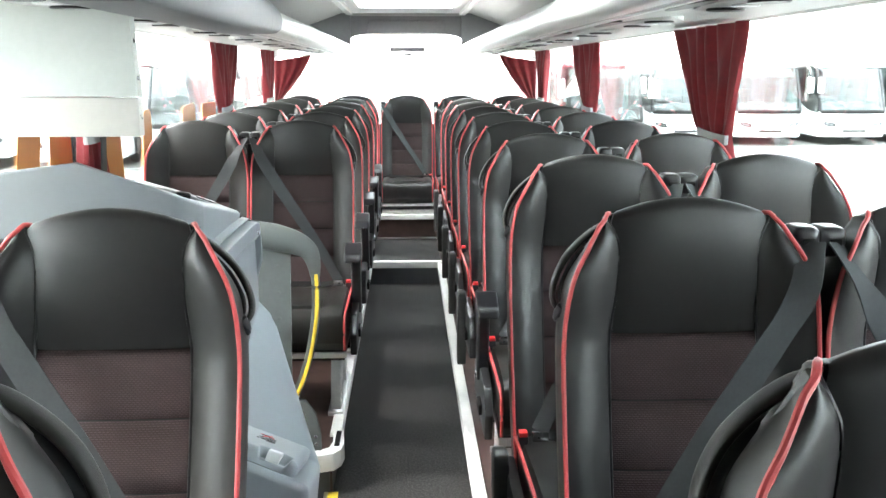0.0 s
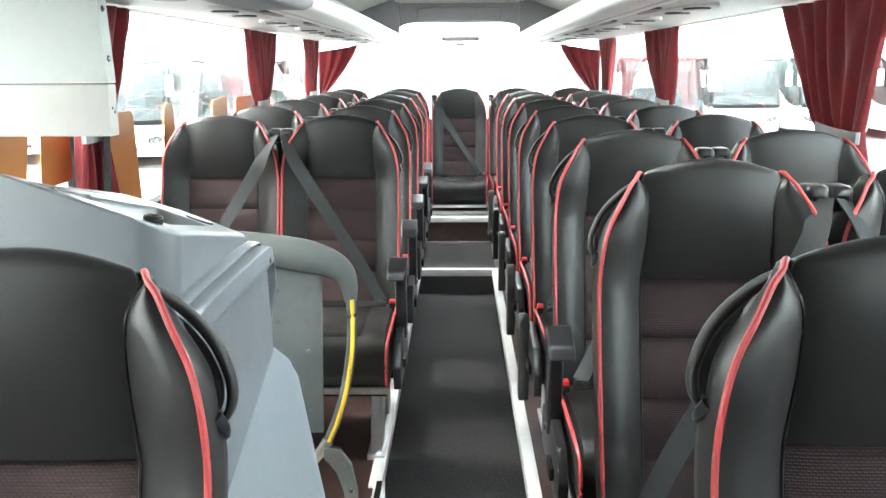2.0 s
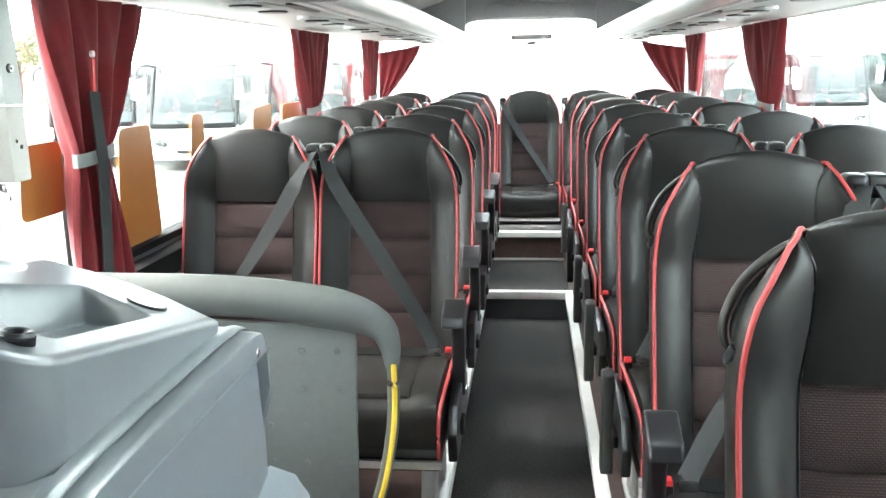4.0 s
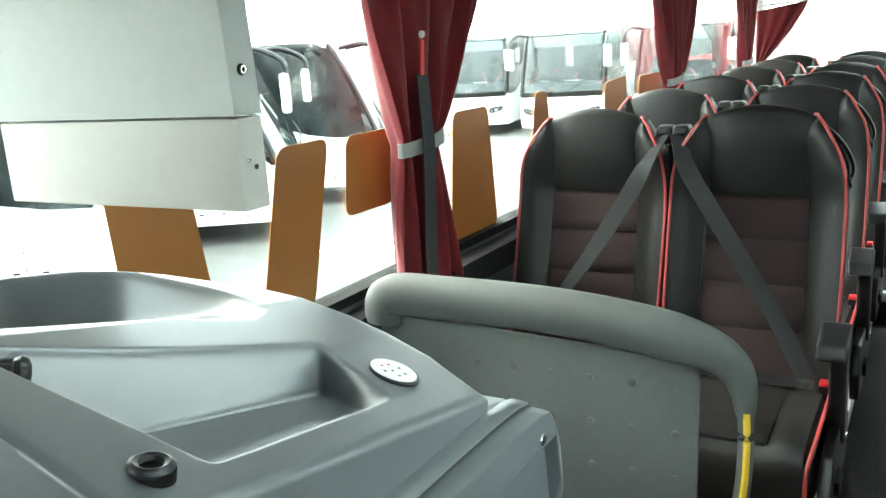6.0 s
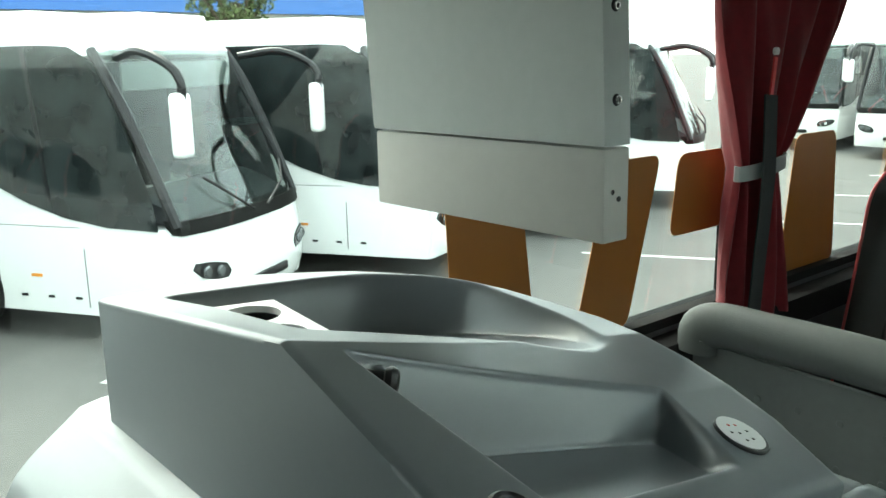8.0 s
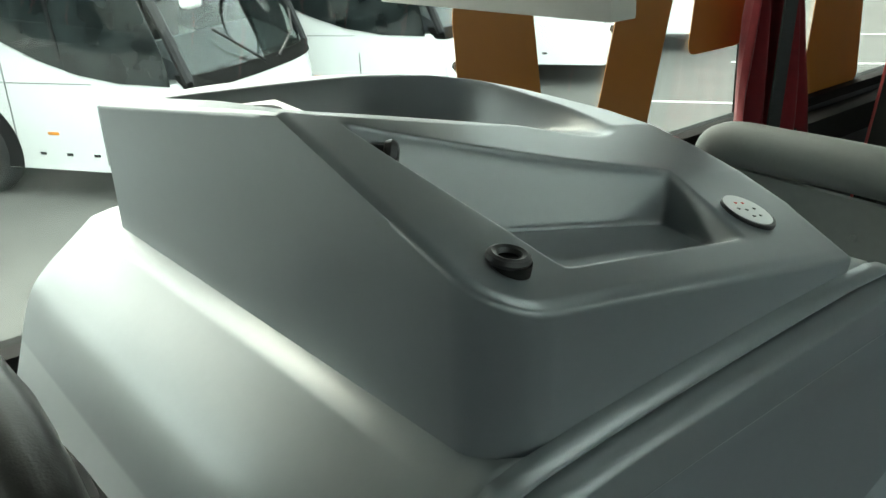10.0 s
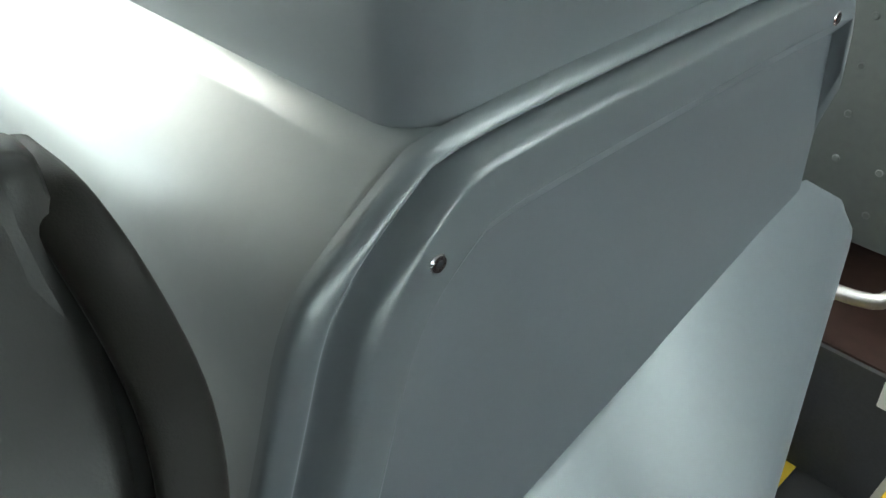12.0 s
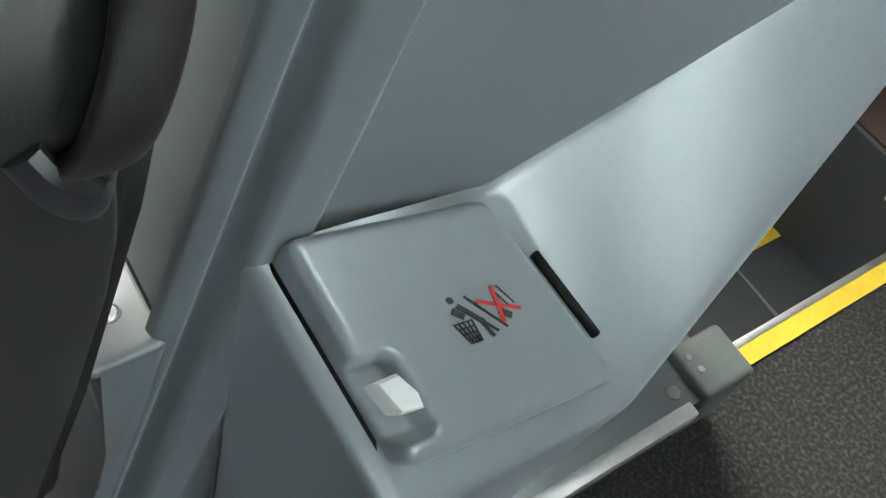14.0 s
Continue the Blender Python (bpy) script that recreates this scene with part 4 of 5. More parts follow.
def edge_y(x):
    """Rear edge of the block, rounding off towards the window."""
    return curve_at(x, ((-0.99, 1.20), (-0.96, 1.285), (-0.90, 1.37), (-0.83, 1.425), (-0.75, 1.475), (-0.65, 1.515), (-0.55, 1.528), (-0.45, 1.525), (-0.375, 1.50)))


def pocket(p, outline, soft):
    """How far a point lies inside a pocket with an outline of (x, y) corners; soft rounds its upright corners."""
    near = []
    n = len(outline)
    for i in range(n):
        (x0, y0), (x1, y1) = outline[i], outline[(i + 1) % n]
        ex, ey = x1 - x0, y1 - y0
        near.append(((p[0] - x0) * -ey + (p[1] - y0) * ex) / math.hypot(ex, ey))
    inside = min(near)
    return inside - soft * math.log(sum(math.exp((inside - d) / soft) for d in near))


def wall_drop(f, top, foot):
    """Share of a pocket's depth reached across its wall: rounded lip, even slope, tight fillet at the floor."""
    steep = 1 / (1 - top / 2 - foot / 2)
    if f >= 1:
        return 1.0
    if f < top:
        return steep * f * f / (2 * top)
    if f > 1 - foot:
        return 1 - steep * (1 - f) ** 2 / (2 * foot)
    return steep * (f - top / 2)


P1 = [(-0.592, 1.142), (-0.404, 1.182), (-0.408, 1.397), (-0.512, 1.43)]
P2 = [(-0.925, 1.14), (-0.665, 1.155), (-0.555, 1.452), (-0.66, 1.472), (-0.80, 1.447), (-0.885, 1.36)]
NX, NY = 330, 280
b = bmesh.new()
grid = []
for i in range(NX + 1):
    u = i / NX
    x = FARX + (NEAR - FARX) * u
    col = []
    for j in range(NY + 1):
        v = j / NY
        y0, y1 = 1.10, edge_y(x)
        y = y0 + (y1 - y0) * v
        d = min(x - FARX + 0.004, NEAR - x + 0.004, y - y0 + 0.004, (y1 - y) * 0.8 + 0.004)
        dx, dy = x - (NEAR - 0.045), 1.145 - y
        if dx > 0 and dy > 0:              # the upright corner towards the aisle is round
            k = max(dx, dy) / math.hypot(dx, dy)
            x_, y = NEAR - 0.045 + dx * k, 1.145 - dy * k
        else:
            x_ = x
        z = top_z(x_, y)
        # rounded rim
        if d < 0.013:
            z -= 0.013 - math.sqrt(max(0.0, 0.013 ** 2 - (0.013 - d) ** 2))
        q = pocket((x_, y), P1, 0.003)
        if q > 0:
            deep = max(0.0, z - (1.205 - 0.155 * (y - 1.247)))
            z -= deep * wall_drop(q / 0.019, 0.3, 0.16)
        q = pocket((x_, y), P2, 0.006)
        if q > 0:
            deep = max(0.0, z - 1.205 - 0.16 * max(0.0, x_ + 0.81))    # the floor climbs towards the aisle
            z -= deep * wall_drop(q / 0.026, 0.3, 0.3)
        col.append(b.verts.new((x_, y, z)))
    grid.append(col)
for i in range(NX):
    for j in range(NY):
        b.faces.new((grid[i][j], grid[i + 1][j], grid[i + 1][j + 1], grid[i][j + 1]))
border = [grid[i][0] for i in range(NX + 1)] + [grid[NX][j] for j in range(1, NY + 1)] + [grid[i][NY] for i in range(NX - 1, -1, -1)] + [grid[0][j] for j in range(NY - 1, 0, -1)]
low, neck = [], []
for v in border:
    neck.append(b.verts.new((v.co.x, v.co.y, v.co.z - 0.004)))
    low.append(b.verts.new((v.co.x, v.co.y, 1.128)))
n = len(border)
for i in range(n):
    b.faces.new((border[i], border[(i + 1) % n], neck[(i + 1) % n], neck[i]))
    b.faces.new((neck[i], neck[(i + 1) % n], low[(i + 1) % n], low[i]))
for v in low:                              # the sides lean in a little towards the foot
    v.co.x -= 0.004 * max(0.0, min(1.0, (v.co.x + 0.46) / 0.085))
tray = part("tray_top", b, GREY, console, "grey moulded tray top with two storage pockets", angle=60)

ring = part("cup_ring", torus((-0.413, 1.143, 1.254), (0.15, 0.1, 1), 0.0108, 0.0036, 28, 8), BLACK, tray, "small black ring socket")
part("ring_well", disc((-0.413, 1.143, 1.240), (0.15, 0.1, 1), 0.0125, 0.0125, 24), RUBBER, ring)
knob = part("coat_knob", disc((-0.588, 1.140, 1.288), (0.60, 0.78, -0.15), 0.0068, 0.040, 16, bevel=0.003), BLACK, tray, "black rubber knob in the pocket wall")
part("knob_head", torus((-0.565, 1.170, 1.282), (0.60, 0.78, -0.15), 0.005, 0.0065, 16, 8), BLACK, knob)
nrm = Vector((0.36, 0.20, 1)).normalized()
badge = part("badge", disc((-0.439, 1.441, top_z(-0.439, 1.441) - 0.0005), nrm, 0.0245, 0.0035, 32, bevel=0.001), BLACK, tray, "round badge with small red and black marks")
c0 = Vector((-0.439, 1.441, top_z(-0.439, 1.441) + 0.003)) + nrm * 0.0004
face = part("badge_face", disc(c0 - nrm * 0.0004, nrm, 0.0222, 0.0008, 32), WHITEP, badge)
ax = nrm.orthogonal().normalized()
ay = nrm.cross(ax)
for du, dv, mt in ((-0.011, 0.004, INKR), (-0.004, 0.009, INKR), (0.006, 0.006, INKB), (0.010, -0.004, INKB), (-0.002, -0.003, INKB), (-0.010, -0.007, INKB), (0.003, -0.011, INKB)):
    p = c0 + nrm * 0.0004 + ax * du + ay * dv
    part("badge_mark", box((p.x - 0.0016, p.y - 0.0008, p.z - 0.0002), (p.x + 0.0016, p.y + 0.0008, p.z + 0.0005)), mt, badge)
# white cup plate in the window-side pocket
plate = [(-0.895, 1.148), (-0.735, 1.152), (-0.688, 1.222), (-0.868, 1.242)]
holes = [(-0.836, 1.199, 0.031), (-0.764, 1.190, 0.027)]
cup = bmesh.new()
loops = [[(x, y) for x, y in plate]] + [[(hx + r * math.cos(2 * math.pi * k / 28), hy + 0.95 * r * math.sin(2 * math.pi * k / 28)) for k in range(28)] for hx, hy, r in holes]
rim_edges = []
for loop in loops:
    vs = [cup.verts.new((x, y, 1.261)) for x, y in loop]
    rim_edges += [cup.edges.new((vs[i], vs[(i + 1) % len(vs)])) for i in range(len(vs))]
bmesh.ops.triangle_fill(cup, use_beauty=True, edges=rim_edges, normal=(0, 0, 1))
grown = bmesh.ops.extrude_face_region(cup, geom=cup.faces[:])
for v in grown["geom"]:
    if isinstance(v, bmesh.types.BMVert):
        v.co.z += 0.007
plate_ob = part("cup_plate", cup, WHITEP, tray, "white cup holder plate with two round holes", smooth=False)
for hx, hy, r in holes:
    well_r = [[(hx + q * r * math.cos(2 * math.pi * k / 24), hy + 0.95 * q * r * math.sin(2 * math.pi * k / 24), z) for k in range(24)] for q, z in ((1.02, 1.260), (0.95, 1.215), (0.5, 1.212))]
    part("cup_well", loft(well_r, caps=False), RUBBER, plate_ob, "dark cup well")

# ---- litter bin housing on the console's aisle side ----
binbox = thing("litter_bin", (0, 0, 0), "grey moulded litter bin with a sloping hinged lid", "litter bin")
A = (-0.358, 1.155, 0.757)
TIPI, TIPO = (-0.360, 1.612, 0.918), (-0.335, 1.745, 0.795)
D_ = (-0.168, 1.215, 0.643)
FB = (-0.164, 0.965, 0.715)
FT = (-0.358, 0.938, 0.820)
b = bmesh.new()
TIPM = Vector(TIPI) * 0.42 + Vector(TIPO) * 0.58 + Vector((0.001, 0.016, 0.009))
up = [FT, FB, D_, TIPO, tuple(TIPM), TIPI, A]
dn = [(-0.358, 0.86, 0.163), (-0.225, 0.90, 0.163), (-0.225, 1.26, 0.163), (-0.33, 1.60, 0.163), (-0.358, 1.62, 0.163)]
vu = [b.verts.new(p) for p in up]
vd = [b.verts.new(p) for p in dn]
b.faces.new((vu[0], vu[6], vu[2], vu[1]))
b.faces.new((vu[6], vu[5], vu[4], vu[3], vu[2]))
b.faces.new((vu[0], vu[6], vu[5], vd[4], vd[0]))
b.faces.new((vu[4], vu[5], vd[4]))
for i, j, k, l in ((0, 1, 1, 0), (1, 2, 2, 1), (2, 3, 3, 2), (3, 4, 4, 3)):
    b.faces.new((vu[i], vu[j], vd[k], vd[l]))
bmesh.ops.bevel(b, geom=[e for e in b.edges if not e.is_boundary], offset=0.016, segments=4, profile=0.55, affect="EDGES", clamp_overlap=True)
part("housing", b, GREYB, binbox, angle=60)

# lid as a thick rounded slab in its own sloping plane
lid_n = Vector((0.437, 0.259, 0.861)).normalized()
lo_ = Vector((-0.338, 0.965, 0.835)) - lid_n * 0.030
e_v = Vector((0.155, 0.023, -0.085))
e_u = Vector((0.001, 0.174, -0.053))


def lid_at(u, v, h):
    """Point on the lid: u from the front to the hinge, v from the top downwards, both 0 to 1; h proud of its plane."""
    return lo_ + e_u * u * (1 + 0.2 * v) + e_v * v + lid_n * h


def lid_ring(inset, h, notch=True):
    pts = []
    r = 0.10
    corners = ((0, 0), (1, 0), (1, 1), (0, 1))
    for ci, (cu, cv) in enumerate(corners):
        for k in range(5):
            a = math.pi / 2 * k / 4
            # corner arc centre
            u0, v0 = (r + inset if cu == 0 else 1 - r - inset), (r + inset if cv == 0 else 1 - r - inset)
            ang = (math.pi + a, 1.5 * math.pi + a, a, 0.5 * math.pi + a)[ci]
            pts.append(lid_at(u0 + r * math.cos(ang), v0 + r * math.sin(ang), h))
    return pts


def lid_height(u, v):
    """Height of the lid: rounded edges, and a finger notch open to the front in which the latch sits."""
    lu, lv = 0.182 * (1 + 0.2 * v), 0.178
    h = 0.031
    for d, r in ((u * lu, 0.010), ((1 - u) * lu, 0.010), (v * lv, 0.010), ((1 - v) * lv, 0.020)):
        if d < r:
            h -= (r - math.sqrt(max(0.0, r * r - (r - d) ** 2))) * 0.8
    du, dv = max(0.0, u * lu - 0.022), abs(v - 0.70) * lv - 0.022
    d = math.hypot(du, max(0.0, dv)) if dv > 0 else du
    f = max(0.0, min(1.0, (0.014 - d) / 0.011))
    return h - 0.019 * f * f * (3 - 2 * f)


b = bmesh.new()
NL = 84
cells = []
for i in range(NL + 1):
    v = i / NL
    cut = max(0.0, 0.07 - v, v - 0.93)
    cut = 0.07 - math.sqrt(max(0.0, 0.07 ** 2 - cut ** 2))
    cells.append([b.verts.new(lid_at(cut + (1 - 2 * cut) * j / NL, v, lid_height(cut + (1 - 2 * cut) * j / NL, v))) for j in range(NL + 1)])
for i in range(NL):
    for j in range(NL):
        b.faces.new((cells[i][j], cells[i][j + 1], cells[i + 1][j + 1], cells[i + 1][j]))
rim = cells[0] + [r[-1] for r in cells[1:]] + cells[-1][-2::-1] + [r[0] for r in cells[-2:0:-1]]
skirt = [b.verts.new(v.co - lid_n * 0.027) for v in rim]
for i in range(len(rim)):
    j = (i + 1) % len(rim)
    b.faces.new((rim[i], skirt[i], skirt[j], rim[j]))
lid = part("lid", b, GREYB, binbox, "grey lid with a finger notch", angle=75)
part("lid_seat", loft([[p + e_v * 0.07 for p in lid_ring(g, h)] for g, h in ((-0.075, -0.035), (-0.075, -0.006), (-0.068, -0.002), (-0.05, 0.0))]), GREYB, binbox, angle=60)
part("lid_gap", loft([[p - e_u * 0.012 + e_v * 0.006 for p in lid_ring(-0.008, h)] for h in (-0.004, 0.002)]), RUBBER, binbox)
part("latch", loft([[lid_at(0.085 + 0.72 * du * k, 0.70 + 0.72 * dv * k, h) for du, dv in ((-0.09, -0.11), (0.05, -0.12), (0.10, 0.02), (0.085, 0.11), (-0.05, 0.10))] for h, k in ((0.012, 0.9), (0.030, 1.0), (0.0335, 0.85))]), WHITEP, lid, "small white latch tab")
part("hinge", tube([lid_at(1.09, 0.30, 0.018), lid_at(1.09, 0.76, 0.018)], 0.0045, 10), RUBBER, binbox, "black hinge rod")


# printed marks on the lid: a waste basket and a crossed-out cigarette
def mark(name, poly, mat, h=0.0316):
    b = bmesh.new()
    b.faces.new([b.verts.new(lid_at(u - 0.06, v - 0.10, h)) for u, v in poly])
    e = bmesh.ops.extrude_face_region(b, geom=b.faces[:])
    for v in e["geom"]:
        if isinstance(v, bmesh.types.BMVert):
            v.co += lid_n * 0.0005
    return part(name, b, mat, lid, smooth=False)


def stroke(u0, v0, u1, v1, w, mat, h=0.0316):
    du, dv = u1 - u0, v1 - v0
    k = w / 2 / math.hypot(du, dv)
    return mark("printed_mark", [(u0 - dv * k, v0 + du * k), (u1 - dv * k, v1 + du * k), (u1 + dv * k, v1 - du * k), (u0 + dv * k, v0 - du * k)], mat, h)


for k in range(5):
    stroke(0.50 + 0.022 * k, 0.60, 0.525 + 0.013 * k, 0.70, 0.009, INKB)
for v in (0.605, 0.63, 0.655, 0.68, 0.70):
    stroke(0.50 + (v - 0.6) * 0.22, v, 0.592 - (v - 0.6) * 0.15, v, 0.007, INKB)
stroke(0.53, 0.545, 0.565, 0.585, 0.03, INKB)
stroke(0.565, 0.53, 0.635, 0.63, 0.026, INKB)
stroke(0.62, 0.61, 0.64, 0.70, 0.014, INKB)
stroke(0.615, 0.60, 0.67, 0.685, 0.014, INKB)
mark("printed_mark", [(0.55 + 0.016 * math.cos(q), 0.50 + 0.016 * math.sin(q)) for q in np.linspace(0, 2 * math.pi, 12, endpoint=False)], INKB)
stroke(0.62, 0.50, 0.72, 0.68, 0.012, INKB)
stroke(0.76, 0.50, 0.79, 0.60, 0.006, INKB)
stroke(0.79, 0.49, 0.82, 0.59, 0.006, INKB)
stroke(0.73, 0.60, 0.77, 0.64, 0.035, INKB)
stroke(0.655, 0.535, 0.83, 0.62, 0.017, INKR, 0.0322)
stroke(0.76, 0.49, 0.715, 0.66, 0.017, INKR, 0.0326)

# plinth, rail and corner bracket below the bin
slab("plinth_edge", (-0.253, 0.4, 0.0), (-0.20, 1.60, PL - 0.012), WALLD, "dark plinth below the console", "plinth")
slab("plinth_top", (-0.345, 0.4, PL + 0.001), (-0.205, 1.66, PL + 0.012), GREY, "grey plinth cover plate", "plinth", 0.003)
trim_bar("trim_plinth", (-0.212, 0.4, PL - 0.02), (-0.188, 1.585, PL + 0.014), ALU, "bright aluminium edge along the plinth")
tagged(part("plinth_screw", disc((-0.235, 1.57, PL + 0.012), (0, 0, 1), 0.012, 0.003, 18, bevel=0.001), CHROME), "steel screw in the plinth cover", "screw")
bracket = thing("edge_bracket", (0, 0, 0), "grey rubber corner bracket on the platform edge", "corner bracket")
part("cap", box((-0.292, 1.60, 0.02), (-0.196, 1.705, PL + 0.035), 0.012, 3), PANELG, bracket)
for x, y in ((-0.266, 1.617), (-0.240, 1.622)):
    part("rivet", disc((x, y, PL + 0.034), (0, 0, 1), 0.006, 0.003, 14, bevel=0.001), RACKD, bracket)

# low cover between the front seat and the console, with its screw
fc = thing("front_cover", (0, 0, 0), "grey moulded cover at the foot of the console", "cover")
prof = [(0.65, PL + 0.002), (0.80, 0.52), (0.826, 0.58), (0.826, 0.724), (0.889, 0.724), (0.862, 0.65), (0.792, 0.45), (0.687, PL + 0.002)]
part("shell", prism(prof, 0, -0.60, -0.3605, 0.009, 4), GREY, fc)
part("joint", box((-0.60, 0.883, 0.70), (-0.366, 0.8885, 0.7235)), RUBBER, fc, "dark gap against the console")
part("screw_recess", torus((-0.402, 0.857, 0.7238), (0, 0, 1), 0.0085, 0.0012, 20, 8), GREY, fc)
screw = part("screw", disc((-0.402, 0.857, 0.7235), (0, 0, 1), 0.0072, 0.0016, 18, bevel=0.0006), CHROME, fc, "small steel screw")
part("screw_socket", disc((-0.402, 0.857, 0.7251), (0, 0, 1), 0.0022, 0.0004, 6), BLACK, screw)

# ---- partition behind the door well ----
PY = 2.335
partition = thing("partition", (0, 0, 0), "grey studded partition panel with a padded top rail and yellow grab bar", "partition")
panel = [(-1.07, 0.40), (-1.07, 0.92), (-0.375, 0.89), (-0.385, 0.40)]
pp = part("panel", prism(panel, 1, PY - 0.004, PY + 0.012, 0.002), PANELG, partition)
for i in range(8):
    for j in range(5):
        x, z = -1.0 + 0.083 * i, 0.835 - 0.092 * j
        part("stud", disc((x, PY - 0.004, z), (0, -1, 0), 0.0075, 0.0022, 12, bevel=0.0018), PANELG, pp)
path = smooth_curve([(-1.06, PY, 0.90), (-1.055, PY, 0.945), (-1.01, PY, 0.965), (-0.9, PY, 0.966), (-0.75, PY, 0.965), (-0.6, PY, 0.958), (-0.45, PY, 0.94), (-0.36, PY, 0.918), (-0.315, PY, 0.89), (-0.298, PY, 0.85), (-0.293, PY, 0.80)], 5)
rings = []
for i, p in enumerate(path):
    d = (path[min(i + 1, len(path) - 1)] - path[max(i - 1, 0)]).normalized()
    nn = Vector((-d.z, 0, d.x))
    f = i / (len(path) - 1)
    high = 0.048 if f < 0.62 else 0.048 - (f - 0.62) / 0.38 * 0.031
    deep = 0.034 if f < 0.62 else 0.034 - (f - 0.62) / 0.38 * 0.018
    rings.append([p + nn * (high * math.sin(q)) + Vector((0, deep * math.cos(q), 0)) for q in np.linspace(0, 2 * math.pi, 14, endpoint=False)])
part("top_rail", loft(rings), PAD, partition, "grey padded top rail")
bar = smooth_curve([(-0.293, PY, 0.81), (-0.292, PY, 0.74), (-0.297, PY, 0.65), (-0.318, PY, 0.53), (-0.345, PY, 0.44), (-0.372, PY, 0.375)], 5)
gb = part("grab_bar", tube(bar, 0.0145, 12), PAD, partition)
strip = [p + Vector((0.004, -0.0125, 0)) for p in bar]
part("yellow_strip", tube(strip, 0.0065, 8), YELLOW, gb, "yellow stripe on the grab bar")
part("lower_bar", tube(smooth_curve([(-0.372, PY, 0.375), (-0.41, PY, 0.32), (-0.47, PY - 0.02, 0.295), (-0.75, PY - 0.05, 0.29), (-1.10, PY - 0.05, 0.29)], 4), 0.016, 12), ALU, partition, "bare aluminium lower tube")
wing = [(-0.385, 0.36), (-0.34, 0.35), (-0.305, 0.30), (-0.288, 0.22), (-0.288, PL + 0.014), (-0.325, PL + 0.014), (-0.325, 0.22), (-0.345, 0.28), (-0.385, 0.32)]
part("foot_wing", prism(wing, 1, PY - 0.015, PY + 0.01, 0.004), PANELG, partition, "grey curved foot bracket")
for x, z in ((-0.306, PL + 0.04), (-0.306, PL + 0.07)):
    part("bolt", disc((x, PY - 0.015, z), (0, -1, 0), 0.007, 0.004, 12, bevel=0.001), CHROME, partition)

# ---- monitor housing hanging from the left rack ----
mon = thing("monitor", (0, 0, 0), "pale grey back of a monitor hanging from the luggage rack", "monitor")
part("upper_case", loft([[(x0, 1.416 + dy, z), (x1, 1.416 + dy, z), (x1, 1.452, z), (x0, 1.452, z)] for z, x0, x1, dy in ((1.4335, -0.916, -0.571, 0.0), (1.44, -0.918, -0.571, 0.0), (1.64, -0.935, -0.58, 0.0))]), MONG, mon)
lowc = box((-0.915, 1.417, 1.345), (-0.571, 1.452, 1.4315), 0.003)
part("lower_case", lowc, MONB, mon, "cream-grey lower part of the housing")
part("hanger", box((-0.86, 1.42, 1.60), (-0.64, 1.50, 1.66), 0.01), RACKD, mon)
for z in (1.474, 1.555):
    sc = part("bolt_cap", disc((-0.572 - (z - 1.43) * 0.045, 1.433, z), (1, 0, 0), 0.0055, 0.003, 18, bevel=0.001), BLACK, mon, "round black bolt cap")
    part("bolt_socket", torus((-0.568 - (z - 1.43) * 0.045, 1.433, z), (1, 0, 0), 0.003, 0.001, 12, 6), CHROME, sc)
part("lock", disc((-0.572, 1.437, 1.385), (1, 0, 0), 0.0026, 0.002, 12), BLACK, mon)
part("lock_screw", disc((-0.572, 1.428, 1.392), (1, 0, 0), 0.0024, 0.002, 12), CHROME, mon)


# ---- outside: yard, parked coaches, building, trees ----
GZ = -1.38
g = bmesh.new()
bmesh.ops.create_grid(g, x_segments=40, y_segments=40, size=900)
ground = tagged(part("ground", g, ASPHALT, smooth=False), "grey concrete coach yard with faint stains", "ground", kind="structure")
ground.location.z = GZ
for k in range(8):
    x, y = -6.4 - 0.2 * k, 0.5 + 3.6 * k
    tagged(part("road_line", box((-1.6, -0.05, 0), (3.4, 0.05, 0.004)), LINEP), "worn white parking line", "road marking", kind="structure").matrix_basis = pose(x, y, GZ, 0, 0, 32)


def wheel(parent, x, y, side):
    w = part("wheel", torus((x, y, 0.5), (0, 1, 0), 0.36, 0.14, 28, 10), TYRE, parent, "black tyre on a steel rim")
    r = part("rim", disc((x, y + side * 0.02, 0.5), (0, side, 0), 0.26, 0.06, 24, bevel=0.02), ALU, w)
    for k in range(10):
        a = 2 * math.pi * k / 10
        part("rim_hole", disc((x + 0.17 * math.cos(a), y + side * 0.081, 0.5 + 0.17 * math.sin(a)), (0, side, 0), 0.03, 0.004, 8), BLACK, w)
    part("hub", disc((x, y + side * 0.06, 0.5), (0, side, 0), 0.09, 0.07, 14, bevel=0.02), CHROME, w)


SIDE = [(0.02, 0.34), (0.05, 0.75), (0.0, 1.12), (-0.16, 1.28), (-0.36, 1.29), (-0.95, 1.33), (-1.45, 1.42), (-1.9, 1.56), (-1.92, 2.93), (-0.80, 2.97), (-0.78, 3.02), (-1.05, 3.3), (-1.6, 3.42), (-11.9, 3.42), (-12.0, 3.2), (-12.0, 0.35)]


